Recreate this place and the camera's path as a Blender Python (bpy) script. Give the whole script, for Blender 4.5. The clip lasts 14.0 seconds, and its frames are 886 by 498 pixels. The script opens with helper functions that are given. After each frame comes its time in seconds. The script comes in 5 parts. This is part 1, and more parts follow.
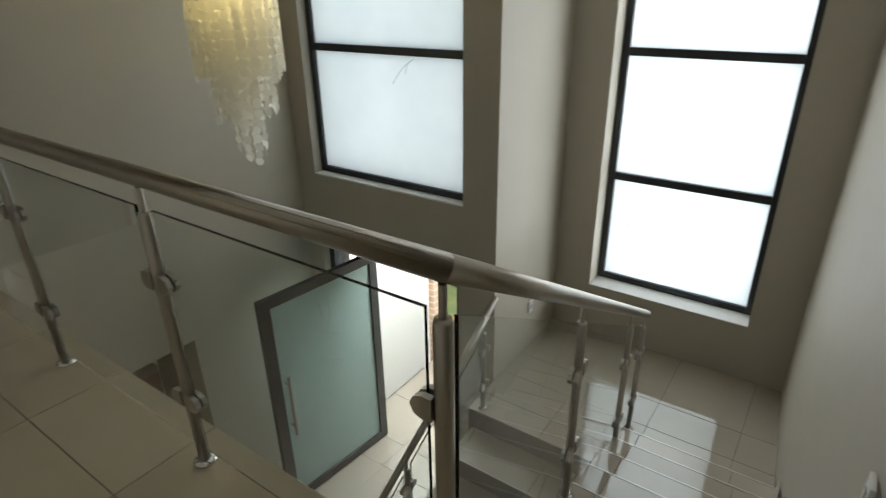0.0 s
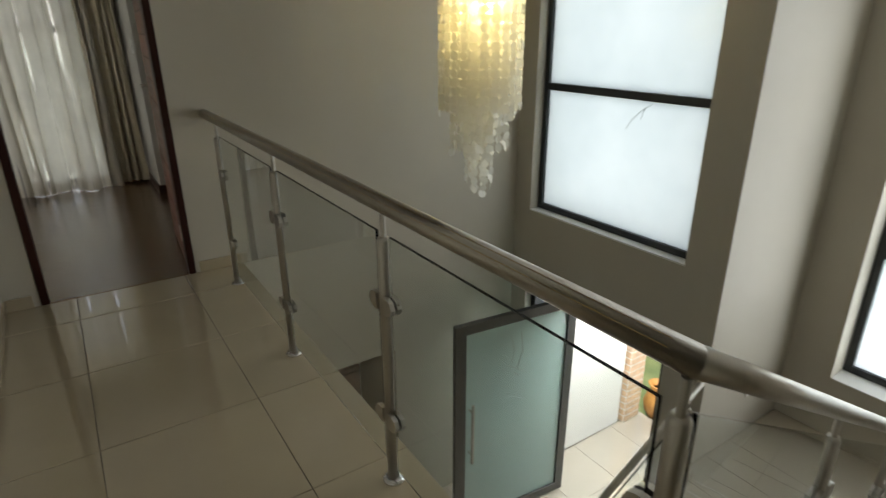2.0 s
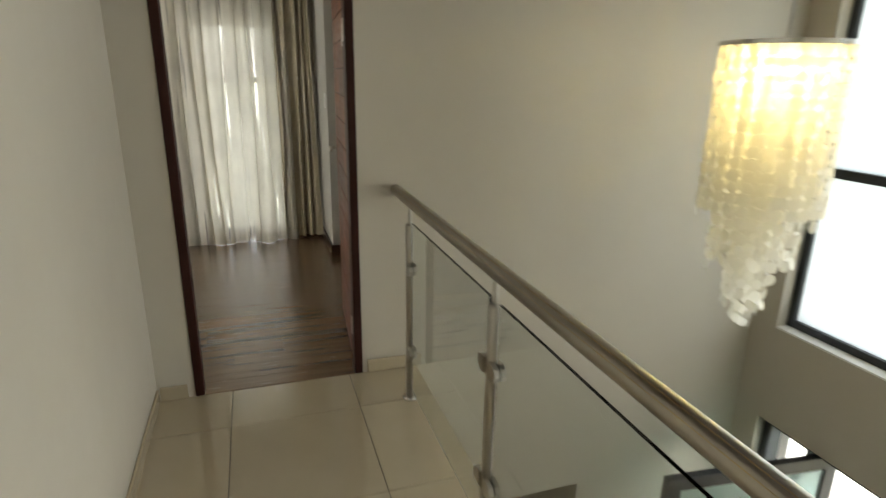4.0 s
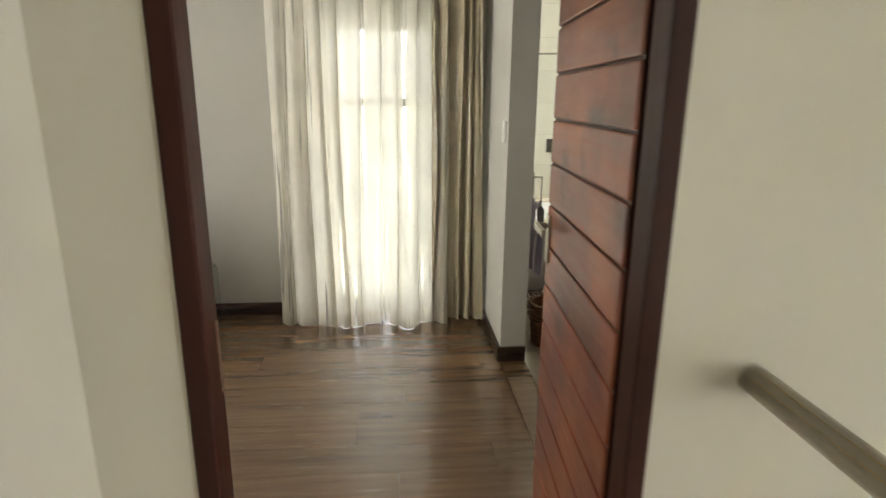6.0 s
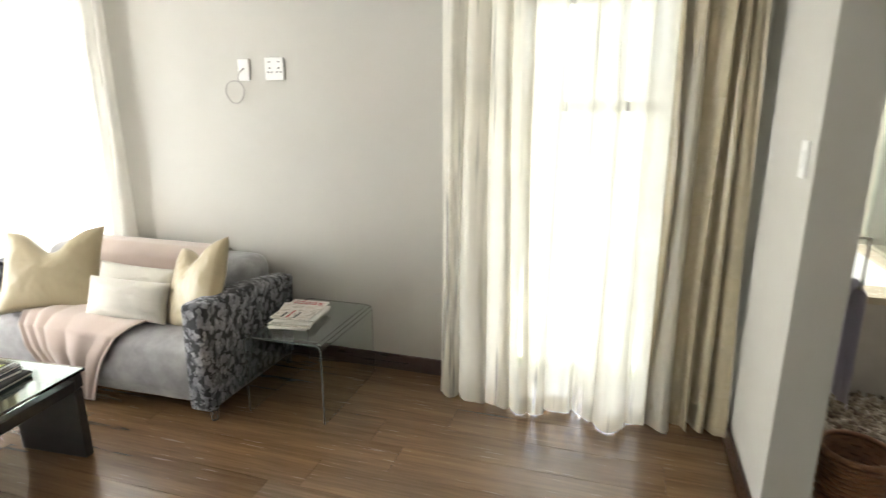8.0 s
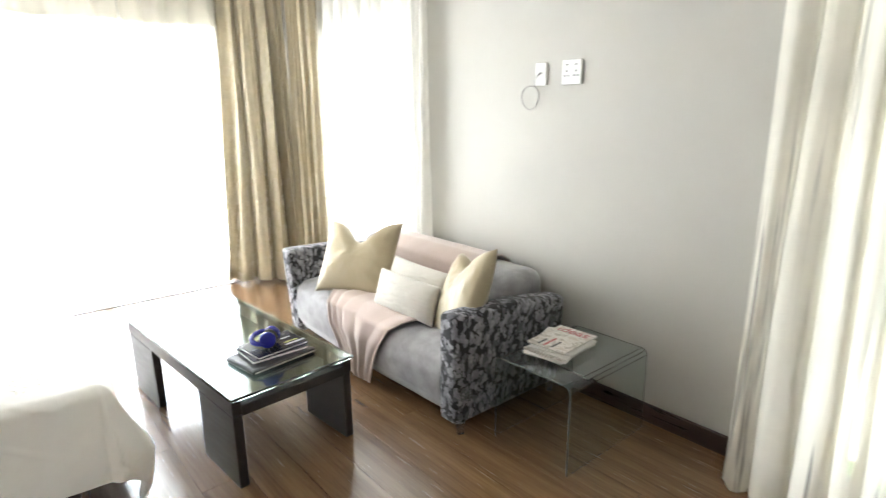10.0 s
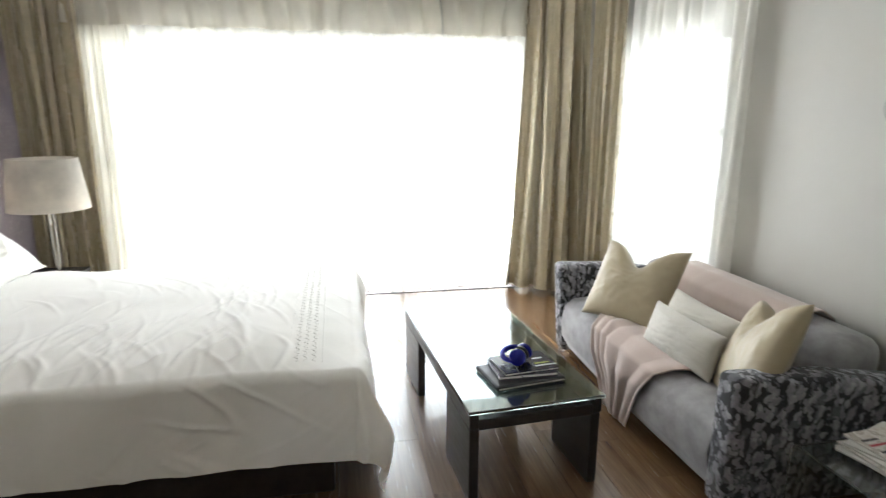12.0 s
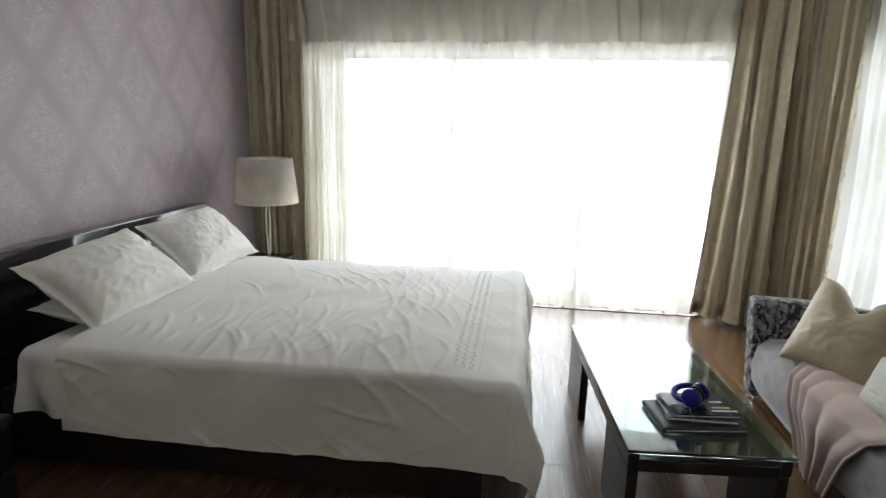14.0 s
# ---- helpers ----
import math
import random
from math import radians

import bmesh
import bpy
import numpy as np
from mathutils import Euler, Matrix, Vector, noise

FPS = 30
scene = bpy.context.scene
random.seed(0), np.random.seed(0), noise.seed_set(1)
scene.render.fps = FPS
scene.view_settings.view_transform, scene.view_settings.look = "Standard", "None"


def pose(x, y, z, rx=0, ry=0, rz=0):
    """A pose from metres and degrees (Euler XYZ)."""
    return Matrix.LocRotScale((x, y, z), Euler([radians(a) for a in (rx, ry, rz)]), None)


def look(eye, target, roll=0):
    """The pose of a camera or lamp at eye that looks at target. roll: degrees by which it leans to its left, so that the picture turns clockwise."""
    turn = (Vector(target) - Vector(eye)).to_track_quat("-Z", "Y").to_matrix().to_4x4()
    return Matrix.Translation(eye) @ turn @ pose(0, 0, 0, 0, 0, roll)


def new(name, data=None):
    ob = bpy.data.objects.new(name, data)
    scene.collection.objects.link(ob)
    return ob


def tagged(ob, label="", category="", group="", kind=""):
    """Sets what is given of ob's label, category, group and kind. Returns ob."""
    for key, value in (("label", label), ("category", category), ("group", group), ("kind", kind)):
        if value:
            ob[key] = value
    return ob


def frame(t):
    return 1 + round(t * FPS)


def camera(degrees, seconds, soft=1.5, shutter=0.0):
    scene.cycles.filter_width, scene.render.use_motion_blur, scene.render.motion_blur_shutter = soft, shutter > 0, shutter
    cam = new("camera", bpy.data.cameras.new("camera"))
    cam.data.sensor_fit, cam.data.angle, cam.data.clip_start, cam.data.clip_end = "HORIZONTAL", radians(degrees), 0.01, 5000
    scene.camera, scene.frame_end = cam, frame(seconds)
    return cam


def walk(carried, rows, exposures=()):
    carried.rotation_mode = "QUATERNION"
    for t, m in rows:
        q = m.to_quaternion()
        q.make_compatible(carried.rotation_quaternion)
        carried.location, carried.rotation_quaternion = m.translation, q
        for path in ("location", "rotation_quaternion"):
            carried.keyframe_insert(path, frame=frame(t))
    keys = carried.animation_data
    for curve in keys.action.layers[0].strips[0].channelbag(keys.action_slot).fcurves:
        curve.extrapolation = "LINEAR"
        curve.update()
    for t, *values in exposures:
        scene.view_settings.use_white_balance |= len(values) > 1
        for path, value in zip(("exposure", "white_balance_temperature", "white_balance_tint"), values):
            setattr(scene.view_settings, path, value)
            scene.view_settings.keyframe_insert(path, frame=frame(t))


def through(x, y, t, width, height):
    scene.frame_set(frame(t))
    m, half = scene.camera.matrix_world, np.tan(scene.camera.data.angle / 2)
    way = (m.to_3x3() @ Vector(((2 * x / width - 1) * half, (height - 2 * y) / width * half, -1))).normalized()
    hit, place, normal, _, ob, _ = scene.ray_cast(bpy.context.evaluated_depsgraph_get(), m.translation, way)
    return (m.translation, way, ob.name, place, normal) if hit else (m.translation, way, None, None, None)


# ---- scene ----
cam = camera(75.65, 14.0, soft=1.2, shutter=0.5)
# seconds, eye x y z, yaw, pitch, lean to the right
ROWS = [
    (0.0, -0.149, -3.868, 1.468, -54.76, -24.67, 0.88),
    (0.5, -0.148, -3.879, 1.481, -48.75, -24.36, 0.83),
    (1.0, -0.149, -3.873, 1.481, -43.37, -23.57, 0.74),
    (1.5, -0.147, -3.842, 1.484, -38.30, -22.53, 0.53),
    (2.0, -0.146, -3.765, 1.494, -33.52, -21.19, 0.24),
    (2.5, -0.140, -3.660, 1.534, -29.10, -19.81, 0.08),
    (3.0, -0.130, -3.486, 1.547, -26.54, -18.28, -0.23),
    (3.5, -0.068, -3.200, 1.565, -23.38, -17.28, -0.41),
    (4.0, -0.075, -2.803, 1.576, -18.41, -16.97, -0.97),
    (4.2, -0.098, -2.603, 1.601, -17.06, -17.10, -1.13),
    (6.5, -0.062, -0.576, 1.510, -1.55, -14.24, -0.38),
    (7.0, -0.043, -0.274, 1.511, 2.35, -14.18, -0.34),
    (7.5, -0.060, -0.033, 1.514, 8.81, -14.26, -0.38),
    (8.0, -0.016, 0.188, 1.542, 17.42, -14.84, 0.13),
    (8.5, 0.005, 0.336, 1.544, 26.29, -14.81, 0.27),
    (11.0, -0.090, 0.726, 1.539, 64.77, -13.51, 0.49),
    (11.5, -0.140, 0.774, 1.532, 72.48, -13.23, 0.09),
    (12.0, -0.169, 0.807, 1.540, 79.29, -13.12, -0.25),
    (12.5, -0.183, 0.822, 1.542, 84.81, -12.95, -0.50),
    (13.0, -0.195, 0.836, 1.539, 89.55, -12.71, -0.75),
    (13.5, -0.197, 0.848, 1.547, 93.76, -12.63, -0.98),
    (14.0, -0.210, 0.851, 1.549, 97.51, -12.46, -1.25),
]
EXPOSURES = [(0.0, -0.8, 6500, 10), (1.0, -1.05, 6500, 10), (1.5, -0.88, 6550, 10), (2.5, -0.45, 6650, 10), (3.5, 0.05, 6800, 10), (4.2, 0.35, 6850, 10), (6.5, 1.3, 6800, 10), (7.0, 1.45, 6700, 10), (7.5, 1.5, 6550, 10), (8.5, 1.75, 6350, 10), (11.0, 1.78, 6050, 10), (12.0, 0.85, 6050, 10), (12.5, 0.46, 6050, 10), (13.0, 0.25, 6050, 10), (14.0, 0.02, 6050, 10)]
walk(cam, [(t, pose(x, y, z, 90 + pitch, 0, yaw) @ pose(0, 0, 0, 0, 0, -lean)) for t, x, y, z, yaw, pitch, lean in ROWS], EXPOSURES)

# ---- light ----
world = bpy.data.worlds.new("sky")
scene.world = world
world.use_nodes = True
wn = world.node_tree
sky = wn.nodes.new("ShaderNodeTexSky")
sky.sky_type = "NISHITA"
sky.sun_disc = False
sky.sun_elevation = radians(74)
sky.sun_rotation = radians(0)
wn.nodes["Background"].inputs["Strength"].default_value = 0.15
wn.links.new(sky.outputs[0], wn.nodes["Background"].inputs["Color"])

sun = new("sun", bpy.data.lights.new("sun", "SUN"))
sun.data.energy, sun.data.angle, sun.data.color = 5.0, radians(0.6), (1.0, 0.95, 0.87)
sun.matrix_world = look((0, 0, 10), (0.1, -1.4, 5.0))


def daylight_lamp(at, target, width, height, power, colour=(0.93, 0.97, 1.0)):
    lamp = new("daylight_panel", bpy.data.lights.new("daylight_panel", "AREA"))
    lamp.data.shape, lamp.data.size, lamp.data.size_y = "RECTANGLE", width, height
    lamp.data.energy, lamp.data.color = power, colour
    lamp.matrix_world = look(at, target)


daylight_lamp((3.42, -0.97, 1.26), (0, -0.97, 1.26), 1.5, 2.4, 36)
daylight_lamp((4.68, -2.98, 0.62), (0, -2.98, 0.62), 1.25, 3.1, 84)
# No opening here: an unseen lamp added over the porch as sky light.
daylight_lamp((4.15, -1.05, -0.28), (4.05, -1.05, -3), 1.3, 1.6, 205)
# Widened to shine through the added end pane as well.
daylight_lamp((-5.45, 0.75, 1.1), (0, 0.75, 1.0), 3.5, 2.1, 136, (0.965, 0.985, 0.99))
daylight_lamp((-3.95, 3.42, 1.2), (-3.95, 0, 1.0), 1.3, 1.7, 25, (0.965, 0.985, 0.99))
daylight_lamp((-0.19, 3.40, 1.01), (-0.19, 0, 1.0), 0.75, 2.0, 7.2, (0.99, 0.985, 0.96))
# Added lamp behind the unseen bathroom window, to light the far tiles.
daylight_lamp((0.50, 3.98, 1.70), (3, 3.98, 1.3), 1.1, 1.1, 18, (1.0, 0.98, 0.92))

bulb_light = new("chandelier_glow", bpy.data.lights.new("chandelier_glow", "POINT"))
bulb_light.data.energy, bulb_light.data.color, bulb_light.data.shadow_soft_size = 9, (1.0, 0.86, 0.46), 0.05
bulb_light.location = (2.05, -0.87, 1.60)


# ---- materials ----
class Nodes:
    """Short hand for a node material."""

    def __init__(self, name):
        self.m = bpy.data.materials.new(name)
        self.m.use_nodes = True
        self.t = self.m.node_tree
        self.b = self.t.nodes["Principled BSDF"]
        self.out = self.t.nodes["Material Output"]

    def n(self, kind, **inputs):
        node = self.t.nodes.new(kind)
        for key, value in inputs.items():
            node.inputs[key.replace("_", " ")].default_value = value
        return node

    def l(self, a, b):
        self.t.links.new(a, b)

    def coords(self, scale=(1, 1, 1), obj=False):
        c = self.n("ShaderNodeTexCoord")
        m = self.n("ShaderNodeMapping", Scale=scale)
        if obj:
            self.l(c.outputs["Object"], m.inputs["Vector"])
        else:
            g = self.n("ShaderNodeNewGeometry")
            self.l(g.outputs["Position"], m.inputs["Vector"])
        return m.outputs[0]

    def noise(self, scale, detail=4.0, at=None, rough=0.55):
        k = self.n("ShaderNodeTexNoise", Scale=scale, Detail=detail, Roughness=rough)
        self.l(at if at else self.coords(), k.inputs["Vector"])
        return k.outputs["Fac"]

    def ramp(self, fac, *stops):
        r = self.n("ShaderNodeValToRGB")
        while len(r.color_ramp.elements) < len(stops):
            r.color_ramp.elements.new(0.5)
        for e, (p, c) in zip(r.color_ramp.elements, stops):
            e.position = p
            e.color = (*c, 1) if len(c) == 3 else c
        self.l(fac, r.inputs[0])
        return r.outputs[0]

    def mix(self, fac, a, b, blend="MIX"):
        x = self.t.nodes.new("ShaderNodeMix")
        x.data_type, x.blend_type = "RGBA", blend
        for socket, v in ((x.inputs[0], fac), (x.inputs[6], a), (x.inputs[7], b)):
            if isinstance(v, (int, float)):
                socket.default_value = v
            elif isinstance(v, tuple):
                socket.default_value = (*v, 1)
            else:
                self.l(v, socket)
        return x.outputs[2]

    def math(self, op, a, b=0.0):
        x = self.t.nodes.new("ShaderNodeMath")
        x.operation = op
        for socket, v in zip(x.inputs, (a, b)):
            if isinstance(v, (int, float)):
                socket.default_value = v
            else:
                self.l(v, socket)
        return x.outputs[0]

    def bump(self, height, strength=0.2, distance=0.01):
        k = self.n("ShaderNodeBump", Strength=strength, Distance=distance)
        self.l(height, k.inputs["Height"])
        self.l(k.outputs[0], self.b.inputs["Normal"])

    def set(self, **kw):
        for key, v in kw.items():
            socket = self.b.inputs[key.replace("_", " ")]
            if isinstance(v, tuple):
                socket.default_value = (*v, 1) if len(v) == 3 else v
            elif isinstance(v, (int, float)):
                socket.default_value = v
            else:
                self.l(v, socket)
        return self


def plain(name, colour, rough=0.5, metal=0.0, vary=0.08, scale=6.0, bump=0.0, bump_scale=60.0, **more):
    k = Nodes(name)
    dark = tuple(c * (1 - vary) for c in colour)
    light = tuple(min(1, c * (1 + vary)) for c in colour)
    f = k.noise(scale, 5)
    k.set(Base_Color=k.ramp(f, (0.3, dark), (0.7, light)), Metallic=metal, **more)
    fine = k.noise(scale * 7, 3)
    k.set(Roughness=k.math("ADD", k.math("MULTIPLY", fine, 0.16), rough - 0.08))
    if bump:
        k.bump(k.noise(bump_scale, 4), bump, 0.004)
    return k.m


def wood(name, dark, light, rough=0.35, along="x", scale=1.0, random_tone=0.3, coat=0.0, spec=0.5, cross=14.0, stain=None, sheen=0.12):
    """Grained wood; stain is a second colour in soft cloudy patches."""
    k = Nodes(name)
    s = {"x": (1.2, cross, cross), "y": (cross, 1.2, cross), "z": (cross, cross, 1.2)}[along]
    at = k.coords(tuple(v * scale for v in s))
    if random_tone:
        info = k.n("ShaderNodeObjectInfo")
        shift = k.n("ShaderNodeVectorMath")
        shift.operation = "ADD"
        k.l(at, shift.inputs[0])
        spread = k.math("MULTIPLY", info.outputs["Random"], 37.0)
        comb = k.n("ShaderNodeCombineXYZ")
        for i in range(3):
            k.l(spread, comb.inputs[i])
        k.l(comb.outputs[0], shift.inputs[1])
        at = shift.outputs[0]
    grain = k.noise(1.0, 8, at, 0.65)
    fine = k.noise(5.0, 4, at)
    col = k.ramp(k.math("ADD", k.math("MULTIPLY", grain, 0.75), k.math("MULTIPLY", fine, 0.25)), (0.3, dark), (0.72, light))
    if stain:
        cloud = k.ramp(k.noise(2.6, 3), (0.42, (0, 0, 0)), (0.68, (1, 1, 1)))
        knot = k.ramp(k.noise(6.5, 2), (0.60, (1, 1, 1)), (0.74, (0.45, 0.40, 0.38)))
        col = k.mix(1.0, k.mix(k.math("MULTIPLY", cloud, 0.6), col, stain), knot, "MULTIPLY")
    if random_tone:
        tone = k.math("ADD", k.math("MULTIPLY", info.outputs["Random"], random_tone), 1 - random_tone / 2)
        grey = k.n("ShaderNodeCombineColor")
        for i in range(3):
            k.l(tone, grey.inputs[i])
        col = k.mix(1.0, col, grey.outputs[0], "MULTIPLY")
    k.set(Base_Color=col, Specular_IOR_Level=spec, Coat_Weight=coat, Coat_Roughness=sheen)
    k.set(Roughness=k.math("ADD", k.math("MULTIPLY", fine, 0.2), rough - 0.1))
    k.bump(grain, 0.12, 0.002)
    return k.m


def clear_glass(name, tint=(0.93, 0.97, 0.955), rough=0.0, ior=1.45):
    k = Nodes(name)
    k.set(Base_Color=tint, Transmission_Weight=1.0, Roughness=rough, IOR=ior)
    return k.m


def frosted(name):
    k = Nodes(name)
    tr = k.n("ShaderNodeBsdfTranslucent", Color=(0.93, 0.96, 0.97, 1))
    cloud = k.noise(1.3, 3)
    k.l(k.ramp(cloud, (0.3, (0.60, 0.635, 0.645)), (0.7, (0.70, 0.725, 0.73))), tr.inputs["Color"])
    gl = k.n("ShaderNodeBsdfGlossy", Color=(0.8, 0.85, 0.85, 1), Roughness=0.25)
    mx = k.n("ShaderNodeMixShader", Fac=0.08)
    k.l(tr.outputs[0], mx.inputs[1])
    k.l(gl.outputs[0], mx.inputs[2])
    k.l(mx.outputs[0], k.out.inputs["Surface"])
    return k.m


def cloth(name, colour, through=0.0, clear=0.0, rough=0.8, sheen=0.3, weave=400.0, vary=0.08, bump=0.25, streak=0.0):
    """Woven cloth: through lets light seep, clear leaves gaps between the threads, streak opens the weave in upright bands."""
    k = Nodes(name)
    f = k.noise(3.0, 4)
    col = k.ramp(f, (0.3, tuple(c * (1 - vary) for c in colour)), (0.7, tuple(min(1, c * (1 + vary)) for c in colour)))
    k.set(Base_Color=col, Roughness=rough, Sheen_Weight=sheen, Sheen_Roughness=0.4)
    k.bump(k.noise(weave, 2), bump, 0.001)
    last = k.b.outputs[0]
    if through:
        tr = k.n("ShaderNodeBsdfTranslucent")
        k.l(col, tr.inputs["Color"])
        mx = k.n("ShaderNodeMixShader", Fac=through)
        k.l(last, mx.inputs[1])
        k.l(tr.outputs[0], mx.inputs[2])
        last = mx.outputs[0]
    if clear:
        tp = k.n("ShaderNodeBsdfTransparent")
        mx = k.n("ShaderNodeMixShader", Fac=clear)
        if streak:
            band = k.ramp(k.noise(1.0, 3, k.coords((19, 4, 0.55)), 0.6), (0.50, (clear, clear, clear)), (0.60, (clear * 2, clear * 2, clear * 2)), (0.66, (streak, streak, streak)))
            k.l(band, mx.inputs[0])
        k.l(last, mx.inputs[1])
        k.l(tp.outputs[0], mx.inputs[2])
        last = mx.outputs[0]
    k.l(last, k.out.inputs["Surface"])
    return k.m


def tile_material(name, colour, rough, vary=0.05):
    k = Nodes(name)
    info = k.n("ShaderNodeObjectInfo")
    base = k.ramp(k.noise(2.2, 6), (0.3, tuple(c * (1 - vary) for c in colour)), (0.7, tuple(min(1, c * (1 + vary)) for c in colour)))
    tone = k.math("ADD", k.math("MULTIPLY", info.outputs["Random"], 0.06), 0.97)
    grey = k.n("ShaderNodeCombineColor")
    for i in range(3):
        k.l(tone, grey.inputs[i])
    k.set(Base_Color=k.mix(1.0, base, grey.outputs[0], "MULTIPLY"), Specular_IOR_Level=0.9, Coat_Weight=0.9, Coat_Roughness=0.01, Coat_IOR=1.6)
    k.set(Roughness=k.math("ADD", k.math("MULTIPLY", k.noise(9.0, 4), 0.02), rough))
    k.bump(k.noise(4.0, 2), 0.02, 0.002)
    return k.m


def wallpaper_material():
    """Lilac paper with a pale damask in a lattice of diamonds."""
    k = Nodes("damask_wallpaper")
    g = k.n("ShaderNodeNewGeometry")
    sep = k.n("ShaderNodeSeparateXYZ")
    k.l(g.outputs["Position"], sep.inputs[0])
    u = k.math("MULTIPLY", sep.outputs[0], 1 / 0.52)
    v = k.math("MULTIPLY", sep.outputs[2], 1 / 0.70)
    a = k.math("PINGPONG", k.math("ADD", u, v), 0.5)
    b = k.math("PINGPONG", k.math("SUBTRACT", u, v), 0.5)
    near = k.math("MINIMUM", a, b)
    at = k.coords((1, 1, 0.8))
    swirl = k.n("ShaderNodeTexVoronoi", Scale=48.0)
    swirl.feature = "DISTANCE_TO_EDGE"
    warp = k.n("ShaderNodeTexNoise", Scale=9.0, Detail=2.0)
    k.l(at, warp.inputs["Vector"])
    off = k.n("ShaderNodeVectorMath")
    off.operation = "MULTIPLY_ADD"
    k.l(warp.outputs["Color"], off.inputs[0])
    off.inputs[1].default_value = (0.12, 0.12, 0.12)
    k.l(at, off.inputs[2])
    k.l(off.outputs[0], swirl.inputs["Vector"])
    lace = k.ramp(swirl.outputs["Distance"], (0.03, (1, 1, 1)), (0.16, (0.1, 0.1, 0.1)))
    inside = k.ramp(near, (0.015, (0, 0, 0)), (0.11, (1, 1, 1)))
    worn = k.ramp(k.noise(30.0, 4), (0.35, (0.25, 0.25, 0.25)), (0.6, (1, 1, 1)))
    medal = k.ramp(near, (0.05, (0, 0, 0)), (0.20, (1, 1, 1)))
    fac = k.mix(1.0, k.mix(1.0, lace, medal, "MULTIPLY"), worn, "MULTIPLY")
    ground = k.ramp(k.noise(2.0, 4), (0.3, (0.345, 0.29, 0.325)), (0.7, (0.39, 0.335, 0.37)))
    soft = k.mix(k.math("MULTIPLY", inside, 0.05), ground, (0.62, 0.55, 0.55))
    k.set(Base_Color=k.mix(k.math("MULTIPLY", fac, 0.25), soft, (0.74, 0.66, 0.62)))
    k.set(Roughness=k.math("SUBTRACT", 0.62, k.math("MULTIPLY", fac, 0.15)))
    k.bump(fac, 0.1, 0.002)
    return k.m


def floral_material():
    """Black upholstery printed with overlapping pale and mid-grey leaves."""
    k = Nodes("leaf_print_fabric")
    col = (0.020, 0.020, 0.023)
    for turn, tone, size, seed in ((0.75, (0.12, 0.12, 0.135), 0.42, 3.1), (-0.65, (0.24, 0.235, 0.255), 0.42, 7.7), (0.25, (0.33, 0.325, 0.345), 0.33, 1.3)):
        place = k.n("ShaderNodeNewGeometry")
        bend = k.n("ShaderNodeTexNoise", Scale=17.0, Detail=2.0)
        k.l(place.outputs["Position"], bend.inputs["Vector"])
        off = k.n("ShaderNodeVectorMath")
        off.operation = "MULTIPLY_ADD"
        k.l(bend.outputs["Color"], off.inputs[0])
        off.inputs[1].default_value = (0.085, 0.085, 0.085)
        k.l(place.outputs["Position"], off.inputs[2])
        m = k.n("ShaderNodeMapping", Rotation=(turn, turn * 0.8, 0.3), Scale=(29, 29, 14), Location=(seed, seed * 2, 0))
        k.l(off.outputs[0], m.inputs["Vector"])
        leaf_cell = k.n("ShaderNodeTexVoronoi", Scale=1.0, Randomness=0.85)
        k.l(m.outputs[0], leaf_cell.inputs["Vector"])
        mask = k.ramp(leaf_cell.outputs["Distance"], (size, (1, 1, 1)), (size + 0.03, (0, 0, 0)))
        col = k.mix(mask, col, tone)
    vein = k.ramp(k.noise(60.0, 3), (0.4, (0.8, 0.8, 0.8)), (0.6, (1.08, 1.08, 1.08)))
    k.set(Base_Color=k.mix(1.0, col, vein, "MULTIPLY"), Roughness=0.85, Sheen_Weight=0.2)
    k.bump(k.noise(300.0, 2), 0.2, 0.001)
    return k.m


def velvet_material(name, colour):
    k = Nodes(name)
    patch = k.noise(11.0, 5)
    k.set(Base_Color=k.ramp(patch, (0.32, tuple(c * 0.78 for c in colour)), (0.66, tuple(c * 1.18 for c in colour))), Roughness=0.8, Sheen_Weight=0.6, Sheen_Roughness=0.3)
    k.bump(k.noise(220.0, 2), 0.2, 0.001)
    return k.m


def satin_material(name, colour):
    """Curtain satin with a jacquard of soft glossy patches."""
    k = Nodes(name)
    patch = k.noise(7.0, 5)
    k.set(Base_Color=k.ramp(patch, (0.35, tuple(c * 0.86 for c in colour)), (0.65, tuple(c * 1.12 for c in colour))))
    k.set(Roughness=k.ramp(patch, (0.4, (0.36, 0.36, 0.36)), (0.6, (0.20, 0.20, 0.20))), Sheen_Weight=0.1)
    k.bump(k.noise(260.0, 2), 0.15, 0.001)
    tr = k.n("ShaderNodeBsdfTranslucent", Color=(*colour, 1))
    mx = k.n("ShaderNodeMixShader", Fac=0.09)
    k.l(k.b.outputs[0], mx.inputs[1])
    k.l(tr.outputs[0], mx.inputs[2])
    k.l(mx.outputs[0], k.out.inputs["Surface"])
    return k.m


